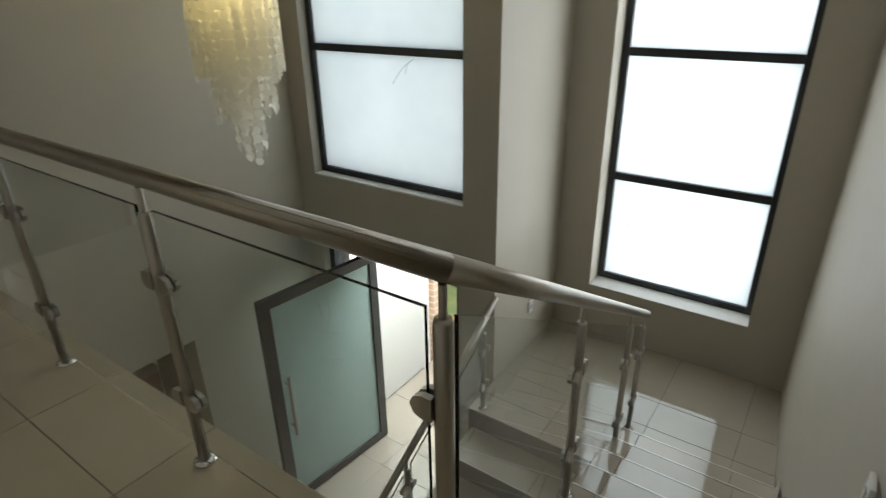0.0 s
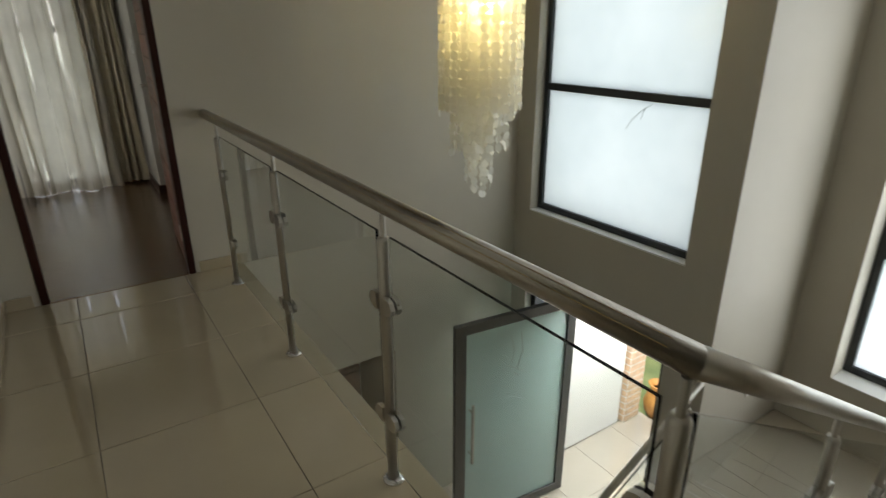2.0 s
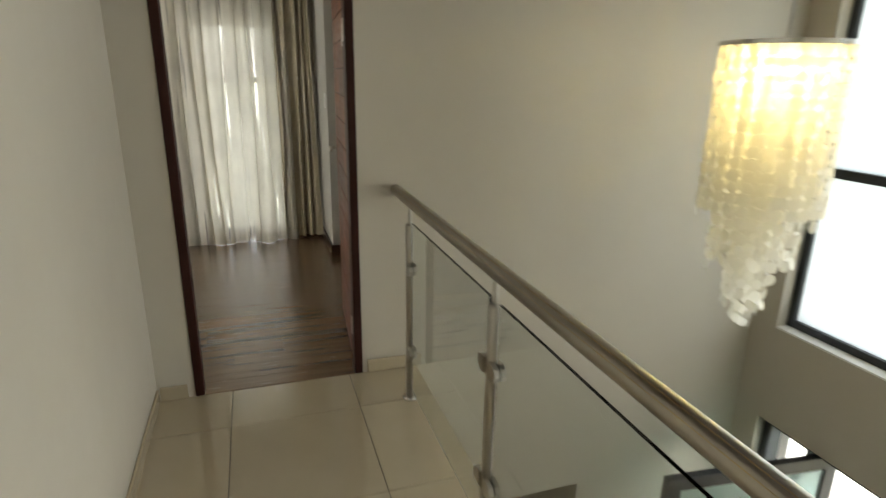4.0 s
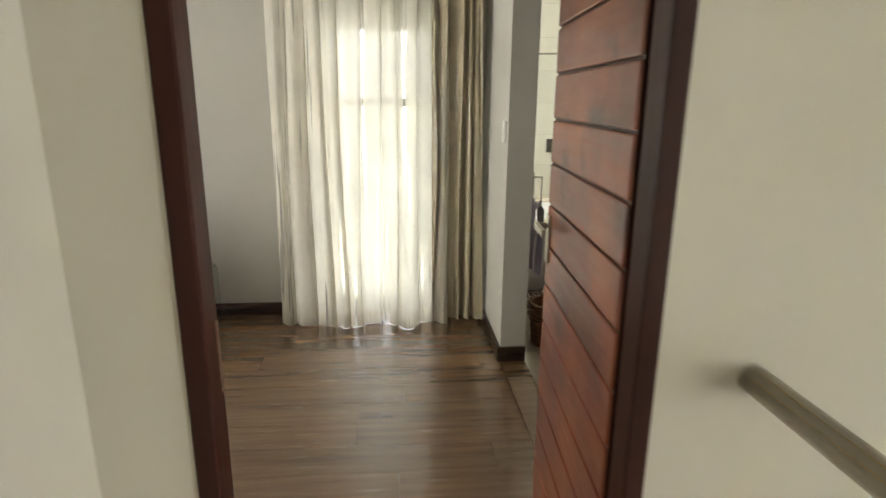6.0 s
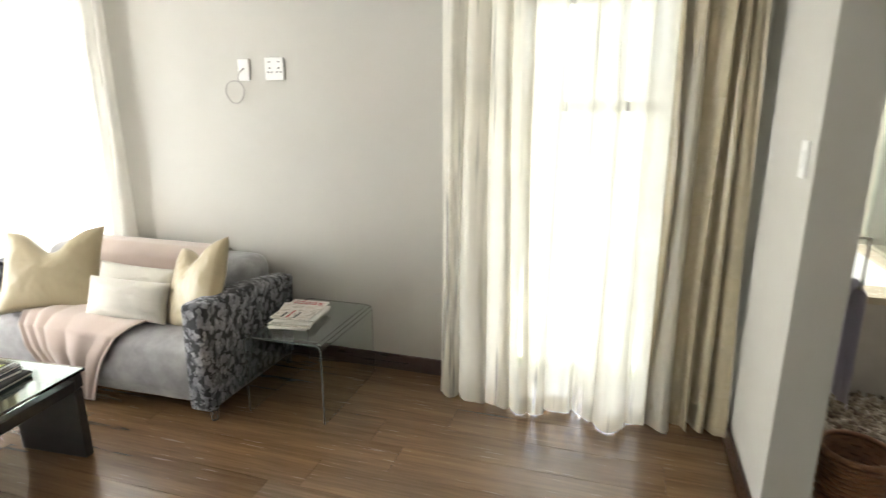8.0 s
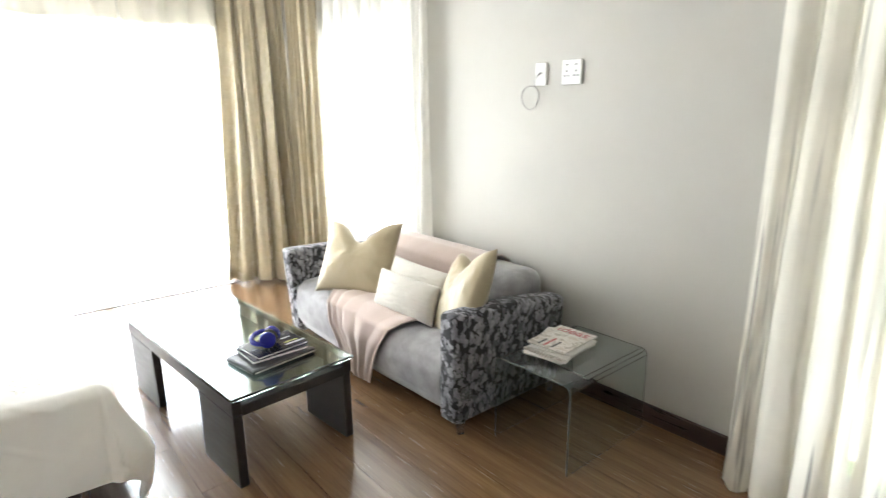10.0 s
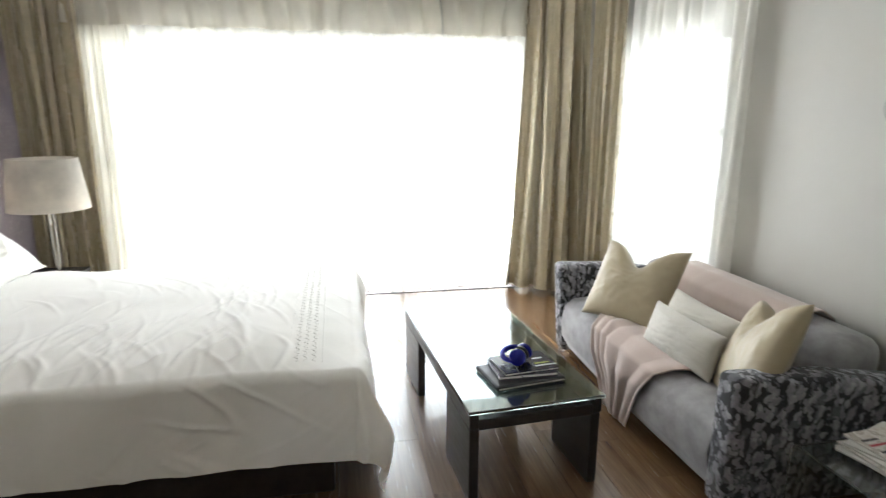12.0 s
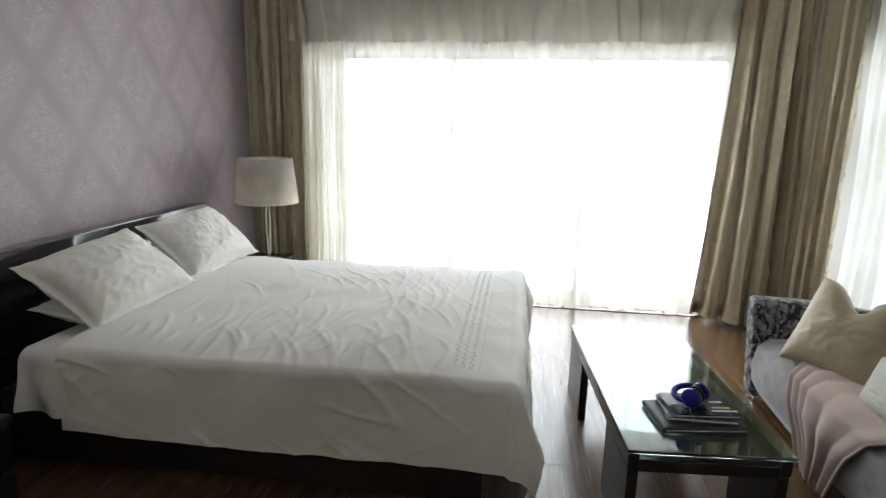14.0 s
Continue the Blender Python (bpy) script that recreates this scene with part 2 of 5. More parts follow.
def shell_material():
    k = Nodes("capiz_shell")
    col = k.ramp(k.noise(40.0, 4), (0.3, (0.84, 0.82, 0.76)), (0.7, (0.94, 0.93, 0.90)))
    k.set(Base_Color=col, Roughness=0.3, Specular_IOR_Level=0.5)
    tr = k.n("ShaderNodeBsdfTranslucent", Color=(0.98, 0.965, 0.90, 1))
    mx = k.n("ShaderNodeMixShader", Fac=0.65)
    k.l(k.b.outputs[0], mx.inputs[1])
    k.l(tr.outputs[0], mx.inputs[2])
    tp = k.n("ShaderNodeBsdfTransparent", Color=(1.0, 0.99, 0.95, 1))
    thin = k.n("ShaderNodeMixShader", Fac=0.34)
    k.l(mx.outputs[0], thin.inputs[1])
    k.l(tp.outputs[0], thin.inputs[2])
    k.l(thin.outputs[0], k.out.inputs["Surface"])
    return k.m


def glow_material(name, colour, strength):
    k = Nodes(name)
    k.set(Base_Color=colour, Emission_Color=colour, Emission_Strength=strength)
    return k.m


M_WALL = plain("warm_grey_wall_paint", (0.48, 0.438, 0.36), 0.6, vary=0.03, scale=1.6, bump=0.06, bump_scale=140)
M_WALL_PALE = plain("pale_grey_wall_paint", (0.50, 0.482, 0.435), 0.6, vary=0.03, scale=1.6, bump=0.06, bump_scale=140)
M_CEIL = plain("white_ceiling_paint", (0.78, 0.77, 0.74), 0.8, vary=0.02, scale=2, bump=0.05)
M_SILL = plain("off_white_sill_paint", (0.74, 0.73, 0.70), 0.5, vary=0.03, bump=0.05)
M_PAPER = wallpaper_material()
M_TILE = tile_material("cream_porcelain_tile", (0.43, 0.355, 0.24), 0.012)
M_TILE_PALE = tile_material("pale_porcelain_tile", (0.40, 0.35, 0.28), 0.012)
M_GROUT = plain("dark_grout", (0.16, 0.13, 0.10), 0.9, bump=0.2)
M_STEEL = plain("brushed_stainless_steel", (0.50, 0.47, 0.42), 0.31, 1.0, vary=0.05, scale=8)
M_RAIL = plain("satin_steel_handrail", (0.46, 0.42, 0.36), 0.34, 1.0, vary=0.05, scale=25)
M_BRASS = plain("dull_brass_line", (0.55, 0.40, 0.18), 0.3, 1.0)
M_CHROME = plain("polished_chrome", (0.75, 0.74, 0.72), 0.12, 1.0, vary=0.04)
M_ALU = plain("charcoal_aluminium", (0.022, 0.025, 0.028), 0.4, 0.0, vary=0.15, scale=20)
M_FROST = frosted("frosted_glass")
M_GLASS = clear_glass("clear_railing_glass")
M_GREEN_GLASS = clear_glass("greenish_table_glass", (0.78, 0.93, 0.88), ior=1.95)
M_SIDE_GLASS = clear_glass("pale_bent_glass", (0.90, 0.965, 0.945))
M_DOOR_GLASS = clear_glass("window_glass", (0.97, 0.98, 0.98))
M_LAMINATE = wood("brown_laminate_plank", (0.088, 0.046, 0.021), (0.258, 0.150, 0.071), 0.24, "x", 0.8, 0.12, coat=1.0, cross=20.0, sheen=0.24)
M_MAHOGANY = wood("red_mahogany", (0.050, 0.011, 0.005), (0.165, 0.042, 0.017), 0.40, "y", 0.55, 0.2, coat=0.15, spec=0.35, stain=(0.27, 0.075, 0.026))
M_FRAME_WOOD = wood("dark_mahogany_frame", (0.018, 0.005, 0.003), (0.046, 0.011, 0.006), 0.42, "z", 0.8, spec=0.2)
M_SKIRT = wood("dark_stained_skirting", (0.020, 0.008, 0.005), (0.055, 0.024, 0.015), 0.3, "x", coat=0.3)
M_WENGE = wood("dark_wenge", (0.008, 0.006, 0.005), (0.030, 0.022, 0.018), 0.35, "x")
M_HEAD = wood("dark_headboard_wood", (0.010, 0.007, 0.007), (0.035, 0.026, 0.026), 0.22, "x", coat=1.0, spec=0.8)
M_SHEER = cloth("ivory_sheer_voile", (0.88, 0.85, 0.77), through=0.55, clear=0.04, sheen=0.0, weave=700, streak=0.68)
M_VOILE = cloth("fine_ivory_voile", (0.88, 0.86, 0.79), through=0.38, clear=0.40, sheen=0.0, weave=700)
M_VOILE_SIDE = cloth("ivory_side_voile", (0.88, 0.86, 0.81), through=0.45, clear=0.10, sheen=0.0, weave=700)
M_GATHER = cloth("gathered_ivory_voile", (0.86, 0.83, 0.75), through=0.26, clear=0.06, sheen=0.0, weave=700)
M_DRAPE = satin_material("olive_gold_drape_satin", (0.455, 0.395, 0.275))
M_VELVET = velvet_material("grey_velvet", (0.30, 0.29, 0.29))
M_FLORAL = floral_material()
M_GOLD = cloth("pale_gold_satin", (0.40, 0.33, 0.205), rough=0.42, sheen=0.2)
M_IVORY = cloth("ivory_cushion_cloth", (0.58, 0.55, 0.48), rough=0.75)
M_THROW = cloth("dusty_pink_fleece", (0.50, 0.40, 0.345), rough=0.9, sheen=0.6, weave=200)
M_LINEN = cloth("white_cotton_linen", (0.87, 0.85, 0.80), rough=0.85, weave=500, vary=0.03)
M_ACRYLIC = clear_glass("clear_acrylic", (0.95, 0.95, 0.95))
M_PLASTIC = plain("white_plastic", (0.78, 0.77, 0.74), 0.3, vary=0.02)
M_BLACK = plain("black_plastic", (0.012, 0.012, 0.014), 0.35)
M_BLUE = plain("glossy_blue_plastic", (0.012, 0.015, 0.22), 0.22, vary=0.2)
M_SHELL = shell_material()
M_BULB = glow_material("warm_bulb", (1.0, 0.86, 0.46), 340.0)


# ---- building blocks ----
def mesh_of(name, bm, material, smooth=False):
    me = bpy.data.meshes.new(name)
    bmesh.ops.recalc_face_normals(bm, faces=bm.faces)
    for f in bm.faces:
        f.smooth = smooth
    bm.to_mesh(me)
    bm.free()
    me.materials.append(material)
    return me


def thing(name, label, category, group="", kind="", at=(0, 0, 0), turn=0):
    """An empty at a thing's base."""
    ob = new(name)
    ob.empty_display_size = 0.1
    ob.matrix_basis = pose(*at, 0, 0, turn)
    return tagged(ob, label, category, group, kind)


def part(name, bm, material, parent=None, label="", smooth=False):
    ob = new(name, mesh_of(name, bm, material, smooth))
    if parent:
        ob.parent = parent
    return tagged(ob, label)


def solo(name, bm, material, label="", category="", group="", kind="", smooth=False, at=None):
    ob = part(name, bm, material, None, label, smooth)
    if at:
        ob.matrix_basis = at
    return tagged(ob, label, category, group, kind)


def box(bm, x0, x1, y0, y1, z0, z1, bevel=0.0, seg=2):
    g = bmesh.ops.create_cube(bm, size=1.0)["verts"]
    for v in g:
        v.co = Vector(((x0 + x1) / 2 + v.co.x * (x1 - x0), (y0 + y1) / 2 + v.co.y * (y1 - y0), (z0 + z1) / 2 + v.co.z * (z1 - z0)))
    if bevel:
        edges = {e for v in g for e in v.link_edges}
        bmesh.ops.bevel(bm, geom=list(edges), offset=bevel, segments=seg, profile=0.5, affect="EDGES")
    return bm


def boxes(*rows, bevel=0.0):
    bm = bmesh.new()
    for r in rows:
        box(bm, *r, bevel=bevel)
    return bm


def tube(bm, points, radius, sides=12, caps=True, taper=None):
    """A round bar along points."""
    rings = []
    pts = [Vector(p) for p in points]
    for i, p in enumerate(pts):
        d = (pts[min(i + 1, len(pts) - 1)] - pts[max(i - 1, 0)]).normalized()
        a = d.cross(Vector((0, 0, 1)))
        if a.length < 0.05:
            a = d.cross(Vector((0, 1, 0)))
        a.normalize()
        b = d.cross(a)
        r = taper[i] if taper else radius
        rings.append([bm.verts.new(p + r * (math.cos(k) * a + math.sin(k) * b)) for k in [2 * math.pi * j / sides for j in range(sides)]])
    for r0, r1 in zip(rings, rings[1:]):
        for j in range(sides):
            bm.faces.new((r0[j], r0[(j + 1) % sides], r1[(j + 1) % sides], r1[j]))
    if caps:
        bm.faces.new(rings[0])
        bm.faces.new(rings[-1])
    return bm


def lathe(bm, profile, at=(0, 0, 0), sides=24, close=True):
    """Turns (radius, height) pairs about the upright."""
    rings = [[bm.verts.new((at[0] + r * math.cos(2 * math.pi * j / sides), at[1] + r * math.sin(2 * math.pi * j / sides), at[2] + h)) for j in range(sides)] for r, h in profile]
    for r0, r1 in zip(rings, rings[1:]):
        for j in range(sides):
            bm.faces.new((r0[j], r0[(j + 1) % sides], r1[(j + 1) % sides], r1[j]))
    if close:
        bm.faces.new(rings[0])
        bm.faces.new(rings[-1])
    return bm


def sheet(bm, nu, nv, f):
    """A grid surface from f(u, v), u and v in 0..1."""
    g = [[bm.verts.new(f(i / nu, j / nv)) for j in range(nv + 1)] for i in range(nu + 1)]
    for i in range(nu):
        for j in range(nv):
            bm.faces.new((g[i][j], g[i + 1][j], g[i + 1][j + 1], g[i][j + 1]))
    return bm


def wobble(x, y, z=0.0, scale=1.0):
    return noise.noise(Vector((x * scale, y * scale, z * scale)))


def wall(name, axis, a, b, u0, u1, z0, z1, holes=(), material=None, label="plain painted wall"):
    """An upright wall between a and b on its axis, from u0 to u1 along it, with holes (u0, u1, z0, z1)."""
    bm = bmesh.new()
    cuts = sorted({u0, u1, *[h[0] for h in holes], *[h[1] for h in holes]})
    for s, e in zip(cuts, cuts[1:]):
        mid, low = (s + e) / 2, z0
        for h in sorted((h for h in holes if h[0] < mid < h[1]), key=lambda h: h[2]):
            if h[2] > low + 1e-4:
                box(bm, *((a, b, s, e) if axis == "x" else (s, e, a, b)), low, h[2])
            low = h[3]
        if low < z1 - 1e-4:
            box(bm, *((a, b, s, e) if axis == "x" else (s, e, a, b)), low, z1)
    bmesh.ops.remove_doubles(bm, verts=bm.verts, dist=1e-5)
    return solo(name, bm, material or M_WALL, label, "wall", kind="structure")


GROUND = -2.84
HALF = -1.42
TOP = 2.75

# ---- the shell of the house ----
def slab(name, x0, x1, y0, y1, z0, z1, material, label, category="floor"):
    return solo(name, boxes((x0, x1, y0, y1, z0, z1)), material, label, category, kind="structure")


slab("floor_landing", -0.62, 0.70, -5.2, 0.0, -0.26, -0.012, M_GROUT, "cream polished porcelain tile floor of the upper landing")
slab("floor_bedroom", -5.15, 0.69, -1.55, 3.04, -0.26, -0.012, M_GROUT, "brown wood laminate plank floor of the bedroom")
slab("floor_bathroom", 0.69, 2.6, 0.12, 4.7, -0.26, -0.012, M_GROUT, "pale tiled bathroom floor")
slab("floor_hall", -0.62, 3.3, -4.5, 0.0, GROUND - 0.2, GROUND - 0.012, M_GROUT, "pale polished tile floor of the entrance hall")
slab("ceiling_stairwell", -0.74, 4.5, -5.3, 0.0, TOP, TOP + 0.15, M_CEIL, "plain white ceiling over the stairwell", "ceiling")
slab("ceiling_bedroom", -5.35, 2.7, -1.7, 4.8, TOP, TOP + 0.15, M_CEIL, "plain white bedroom ceiling", "ceiling")

wall("wall_landing_left", "x", -0.74, -0.62, -5.3, 0.0, GROUND, TOP)
wall("wall_landing_back", "y", -5.3, -5.2, -0.62, 0.75, GROUND, TOP)
wall("wall_door", "y", 0.0, 0.12, -0.74, 3.38, GROUND, TOP, [(-0.446, 0.403, -0.0115, 2.074), (0.55, 1.86, GROUND, -1.08)])
wall("wall_front", "x", 3.13, 3.38, -2.02, 0.0, GROUND, TOP, [(-1.735, -0.20, 0.003, 2.5), (-1.69, -0.20, GROUND, -0.66)])
wall("wall_bay_side", "y", -2.02, -1.87, 3.38, 4.6, GROUND, TOP)
wall("wall_bay_front", "x", 4.25, 4.6, -4.15, -2.02, GROUND, TOP, [(-3.625, -2.345, -0.955, 2.25)])
wall("wall_bedroom_head", "y", -1.67, -1.55, -5.35, -0.74, -0.26, TOP, material=M_PAPER, label="lilac damask wallpapered wall behind the bed")
# Opening carried on past y -0.70 for the added pane.
wall("wall_bedroom_window", "x", -5.35, -5.15, -1.55, 3.04, -0.26, TOP, [(-1.04, 2.50, 0.0, 2.13)], material=M_WALL_PALE)
wall("wall_bedroom_far", "y", 3.04, 3.26, -5.35, 0.54, -0.26, TOP, [(-4.55, -3.20, 0.35, 2.05), (-0.57, 0.20, 0.0, 2.02)], material=M_WALL_PALE)
# The second hole is for the assumed bathroom window, out of view.
wall("wall_bathroom", "x", 0.54, 0.69, 0.12, 4.7, -0.26, TOP, [(1.05, 2.18, -0.26, TOP - 0.01), (3.42, 4.54, 1.10, 2.30)], material=M_WALL_PALE)
wall("wall_bathroom_far", "y", 4.7, 4.85, 0.54, 2.75, -0.26, TOP)
wall("wall_bathroom_right", "x", 2.6, 2.75, 0.12, 4.7, -0.26, TOP)

# stair wall, running slightly askew beside the first flight
def askew(x):
    return 0.094 * (x - 0.59)


bm = bmesh.new()
lo = [bm.verts.new(p) for p in ((0.70, -4.24 + askew(0.7), GROUND), (4.25, -4.30 + askew(4.25), GROUND), (4.25, -4.5, GROUND), (0.70, -4.5, GROUND))]
hi = [bm.verts.new((v.co.x, v.co.y, TOP)) for v in lo]
bm.faces.new(lo)
bm.faces.new(hi)
for i in range(4):
    bm.faces.new((lo[i], lo[(i + 1) % 4], hi[(i + 1) % 4], hi[i]))
solo("wall_stairs", bm, M_WALL, "plain painted wall beside the stairs", "wall", kind="structure")


# ---- windows ----
def window(name, label, axis, at, u0, u1, z0, z1, bars_u=(), bars_z=(), bar=0.045, deep=0.06, glass=None, outward=1):
    """A framed window in an opening; axis is the wall's normal."""
    w = thing(name, label, "window", kind="structure")

    def put(a0, a1, s0, s1, q0, q1):
        return (a0, a1, s0, s1, q0, q1) if axis == "x" else (s0, s1, a0, a1, q0, q1)

    a0, a1 = at - deep / 2, at + deep / 2
    part("window_frame", boxes(put(a0, a1, u0, u0 + bar, z0, z1), put(a0, a1, u1 - bar, u1, z0, z1), put(a0, a1, u0 + bar, u1 - bar, z0, z0 + bar), put(a0, a1, u0 + bar, u1 - bar, z1 - bar, z1), bevel=0.004), M_ALU, w)
    us = [u0 + bar, *bars_u, u1 - bar]
    zs = [z0 + bar, *bars_z, z1 - bar]
    for u in bars_u:
        part("mullion", boxes(put(a0, a1, u - bar / 2, u + bar / 2, z0 + bar, z1 - bar), bevel=0.004), M_ALU, w)
    for z in bars_z:
        part("transom", boxes(put(a0 - 0.004, a1 + 0.004, u0 + bar, u1 - bar, z - bar * 0.55, z + bar * 0.55), bevel=0.004), M_ALU, w)
    for s, e in zip(us, us[1:]):
        for q, r in zip(zs, zs[1:]):
            p = part("pane", boxes(put(at - 0.004, at + 0.004, s, e, q, r)), glass or M_FROST, w)
            p.visible_shadow = False
    return w


window("window_1", "tall frosted window with charcoal frame above the entrance", "x", 3.245, -1.735, -0.20, 0.018, 2.5, bars_z=(1.05, 2.1), bar=0.05)
window("window_2", "tall frosted stairwell window with charcoal frame and etched twigs", "x", 4.47, -3.625, -2.345, -0.945, 2.25, bars_z=(0.01, 1.0), bar=0.055)
solo("window_sill", boxes((3.128, 3.28, -1.734, -0.201, 0.0035, 0.018), bevel=0.003), M_SILL, "off-white painted sill under the frosted window", "sill", kind="structure")
solo("window_sill", boxes((4.247, 4.50, -3.624, -2.346, -0.9545, -0.945), bevel=0.003), M_SILL, "off-white painted sill of the stairwell window", "sill", kind="structure")
# Pane from y -1.04 to -0.70 is added to backlight the gathered sheer.
window("window_3", "wide sliding glass doors behind sheer curtains, with an added pane at the bed end", "x", -5.25, -1.04, 2.50, 0.0, 2.12, bars_u=(-0.70, 0.25, 1.38), glass=M_DOOR_GLASS)
window("window_4", "side window behind a sheer curtain", "y", 3.16, -4.55, -3.20, 0.35, 2.05, bars_u=(-3.87,), bars_z=(1.45,), glass=M_DOOR_GLASS)
window("window_5", "narrow full-height window behind a sheer curtain", "y", 3.16, -0.57, 0.20, 0.0, 2.02, bars_z=(1.50,), bar=0.05, glass=M_DOOR_GLASS)
# Assumed window, never in view, added as the bathroom's light source.
window("added_window_6", "assumed frosted bathroom window out of view, added to light the bath", "x", 0.60, 3.42, 4.54, 1.10, 2.30)


# ---- stairs ----
RISE, GOING, FIRST = 0.1775, 0.3205, 0.715


def tread_row(owner, x0, x1, cuts, z, edge):
    """One step's tiles side by side, cut across its width; edge is the side of the nosing."""
    for y0, y1 in zip(cuts, cuts[1:]):
        part("tread", boxes((x0, x1, y0 + 0.0012, y1 - 0.0012, z - 0.02, z), bevel=0.002), M_TILE_PALE, owner)
    part("nosing", boxes((edge - 0.006, edge + 0.004, cuts[0], cuts[-1], z - 0.010, z + 0.002)), M_STEEL, owner)


bm = bmesh.new()
for i in range(7):
    x0, z = FIRST + i * GOING, -RISE * (i + 1)
    y0, y1 = -4.235 + askew(x0), -3.30 + askew(x0)
    box(bm, x0, x0 + GOING, y0, y1, z - 0.36, z - 0.02)
stairs = solo("stairs_upper_flight", bm, M_GROUT, "polished tiled upper stair flight with pale nosings", "stairs", kind="structure")
for i in range(7):
    x0, z = FIRST + i * GOING, -RISE * (i + 1)
    y0, y1 = -4.235 + askew(x0), -3.30 + askew(x0)
    tread_row(stairs, x0, x0 + GOING + 0.012, [y0, y0 + 0.24, y1 - 0.13, y1], z, x0 + GOING + 0.014)
    part("riser", boxes((x0 - 0.008, x0, y0, y1, z, z + RISE - 0.021)), M_TILE_PALE, stairs)
    part("skirting_tile", boxes((x0 + 0.002, x0 + GOING - 0.002, y0 - 0.004, y0 + 0.008, z + 0.001, z + 0.085), bevel=0.001), M_TILE_PALE, stairs)
slab("floor_half_landing", 2.75, 4.25, -4.2, -2.02, HALF - 0.3, HALF - 0.012, M_GROUT, "polished tile half landing of the stairs")
bm = bmesh.new()
for i in range(7):
    x1, z = 2.75 - i * GOING, HALF - RISE * (i + 1)
    box(bm, x1 - GOING, x1, -3.06, -2.06, z - 0.36, z - 0.02)
stairs2 = solo("stairs_lower_flight", bm, M_GROUT, "polished tiled lower stair flight", "stairs", kind="structure")
for i in range(7):
    x1, z = 2.75 - i * GOING, HALF - RISE * (i + 1)
    tread_row(stairs2, x1 - GOING - 0.012, x1, [-3.06, -2.70, -2.06], z, x1 - GOING - 0.014)
    part("riser", boxes((x1, x1 + 0.008, -3.06, -2.06, z, z + RISE - 0.021)), M_TILE_PALE, stairs2)


# ---- glass balustrades ----
def clip_mesh():
    """A D-shaped glass clamp standing out to one side (+y)."""
    bm = bmesh.new()
    lobe = [(0.0, -0.029), (0.024, -0.029), (0.044, -0.021), (0.054, 0.0), (0.044, 0.021), (0.024, 0.029), (0.0, 0.029)]
    for s in (-1, 1):
        a = [bm.verts.new((s * 0.007, y, z)) for y, z in lobe]
        b = [bm.verts.new((s * 0.023, y, z)) for y, z in lobe]
        bm.faces.new(a)
        bm.faces.new(b)
        for i in range(7):
            j = (i + 1) % 7
            bm.faces.new((a[i], a[j], b[j], b[i]))
    return mesh_of("glass_clamp", bm, M_STEEL)


CLIP = clip_mesh()


def post(parent, x, y, z, height, clips, turn=0.0, slim=0.16, flange=True):
    """A steel post with its pin, base flange and glass clamps. clips: (height, side)."""
    bm = bmesh.new()
    top = z + height - slim * 0.45
    tube(bm, [(x, y, z), (x, y, top - 0.012), (x, y, top)], 0.021, 16, taper=[0.021, 0.021, 0.017])
    p = part("post", bm, M_STEEL, parent, smooth=True)
    bm = bmesh.new()
    tube(bm, [(x, y, top - 0.01), (x, y, z + height)], 0.009, 10)
    part("pin", bm, M_STEEL, p)
    if flange:
        bm = bmesh.new()
        lathe(bm, [(0.039, 0.0), (0.039, 0.006), (0.030, 0.012), (0.023, 0.016)], (x, y, z), 20)
        part("flange", bm, M_CHROME, p, smooth=True)
    for h, side in clips:
        c = new("glass_clamp", CLIP)
        c.parent = p
        c.matrix_basis = pose(x, y, z + h, 0, 0, turn + (0 if side > 0 else 180)) @ Matrix.Translation((0, 0.018, 0))


def pane(parent, corners, thick=0.010):
    """A glass sheet with its four corners in one upright plane."""
    bm = bmesh.new()
    c = [Vector(p) for p in corners]
    n = (c[1] - c[0]).cross(c[2] - c[0]).normalized() * thick / 2
    a = [bm.verts.new(p + n) for p in c]
    b = [bm.verts.new(p - n) for p in c]
    bm.faces.new(a)
    bm.faces.new(b)
    for i in range(4):
        bm.faces.new((a[i], a[(i + 1) % 4], b[(i + 1) % 4], b[i]))
    g = part("glass_panel", bm, M_GLASS, parent)
    g.visible_shadow = False


def mitre(bm, corner, into, out):
    """Slides the end ring at a corner onto the plane that halves the bend."""
    n = (into + out).normalized()
    for v in bm.verts:
        if (v.co - corner).length < 0.04:
            v.co -= into * ((v.co - corner).dot(n) / into.dot(n))


RX = 0.588
POSTS_Y = (-0.324, -1.325, -2.335, -3.345)
rail = thing("balustrade", "stainless steel and clear glass balustrade along the landing", "balustrade", at=(0, 0, 0))
bm = bmesh.new()
CORNER = Vector((RX + 0.012, -3.345, 1.011))
tube(bm, [(RX + 0.012, -0.001, 1.010), (RX + 0.012, -1.2, 1.010), (RX + 0.012, -2.4, 1.0105), CORNER], 0.0285, 24)
mitre(bm, CORNER, Vector((0, -1, 0)), Vector((0.863, 0.081, -0.494)))
part("handrail", bm, M_RAIL, rail, smooth=True)
# Two thin brassy lines along the rail's upper landing side.
bm = bmesh.new()
for a in (0.55, 1.15):
    dx, dz = 0.0286 * math.cos(a), 0.0286 * math.sin(a)
    tube(bm, [(RX + 0.012 - dx, -0.02, 1.010 + dz), (RX + 0.012 - dx, -3.31, 1.011 + dz)], 0.0009, 4)
part("seam", bm, M_BRASS, rail, "fine brassy lines along the handrail")
bm = bmesh.new()
tube(bm, [(RX + 0.012, -0.001, 1.010), (RX + 0.012, -0.006, 1.010)], 0.031, 20)
part("wall_flange", bm, M_STEEL, rail)
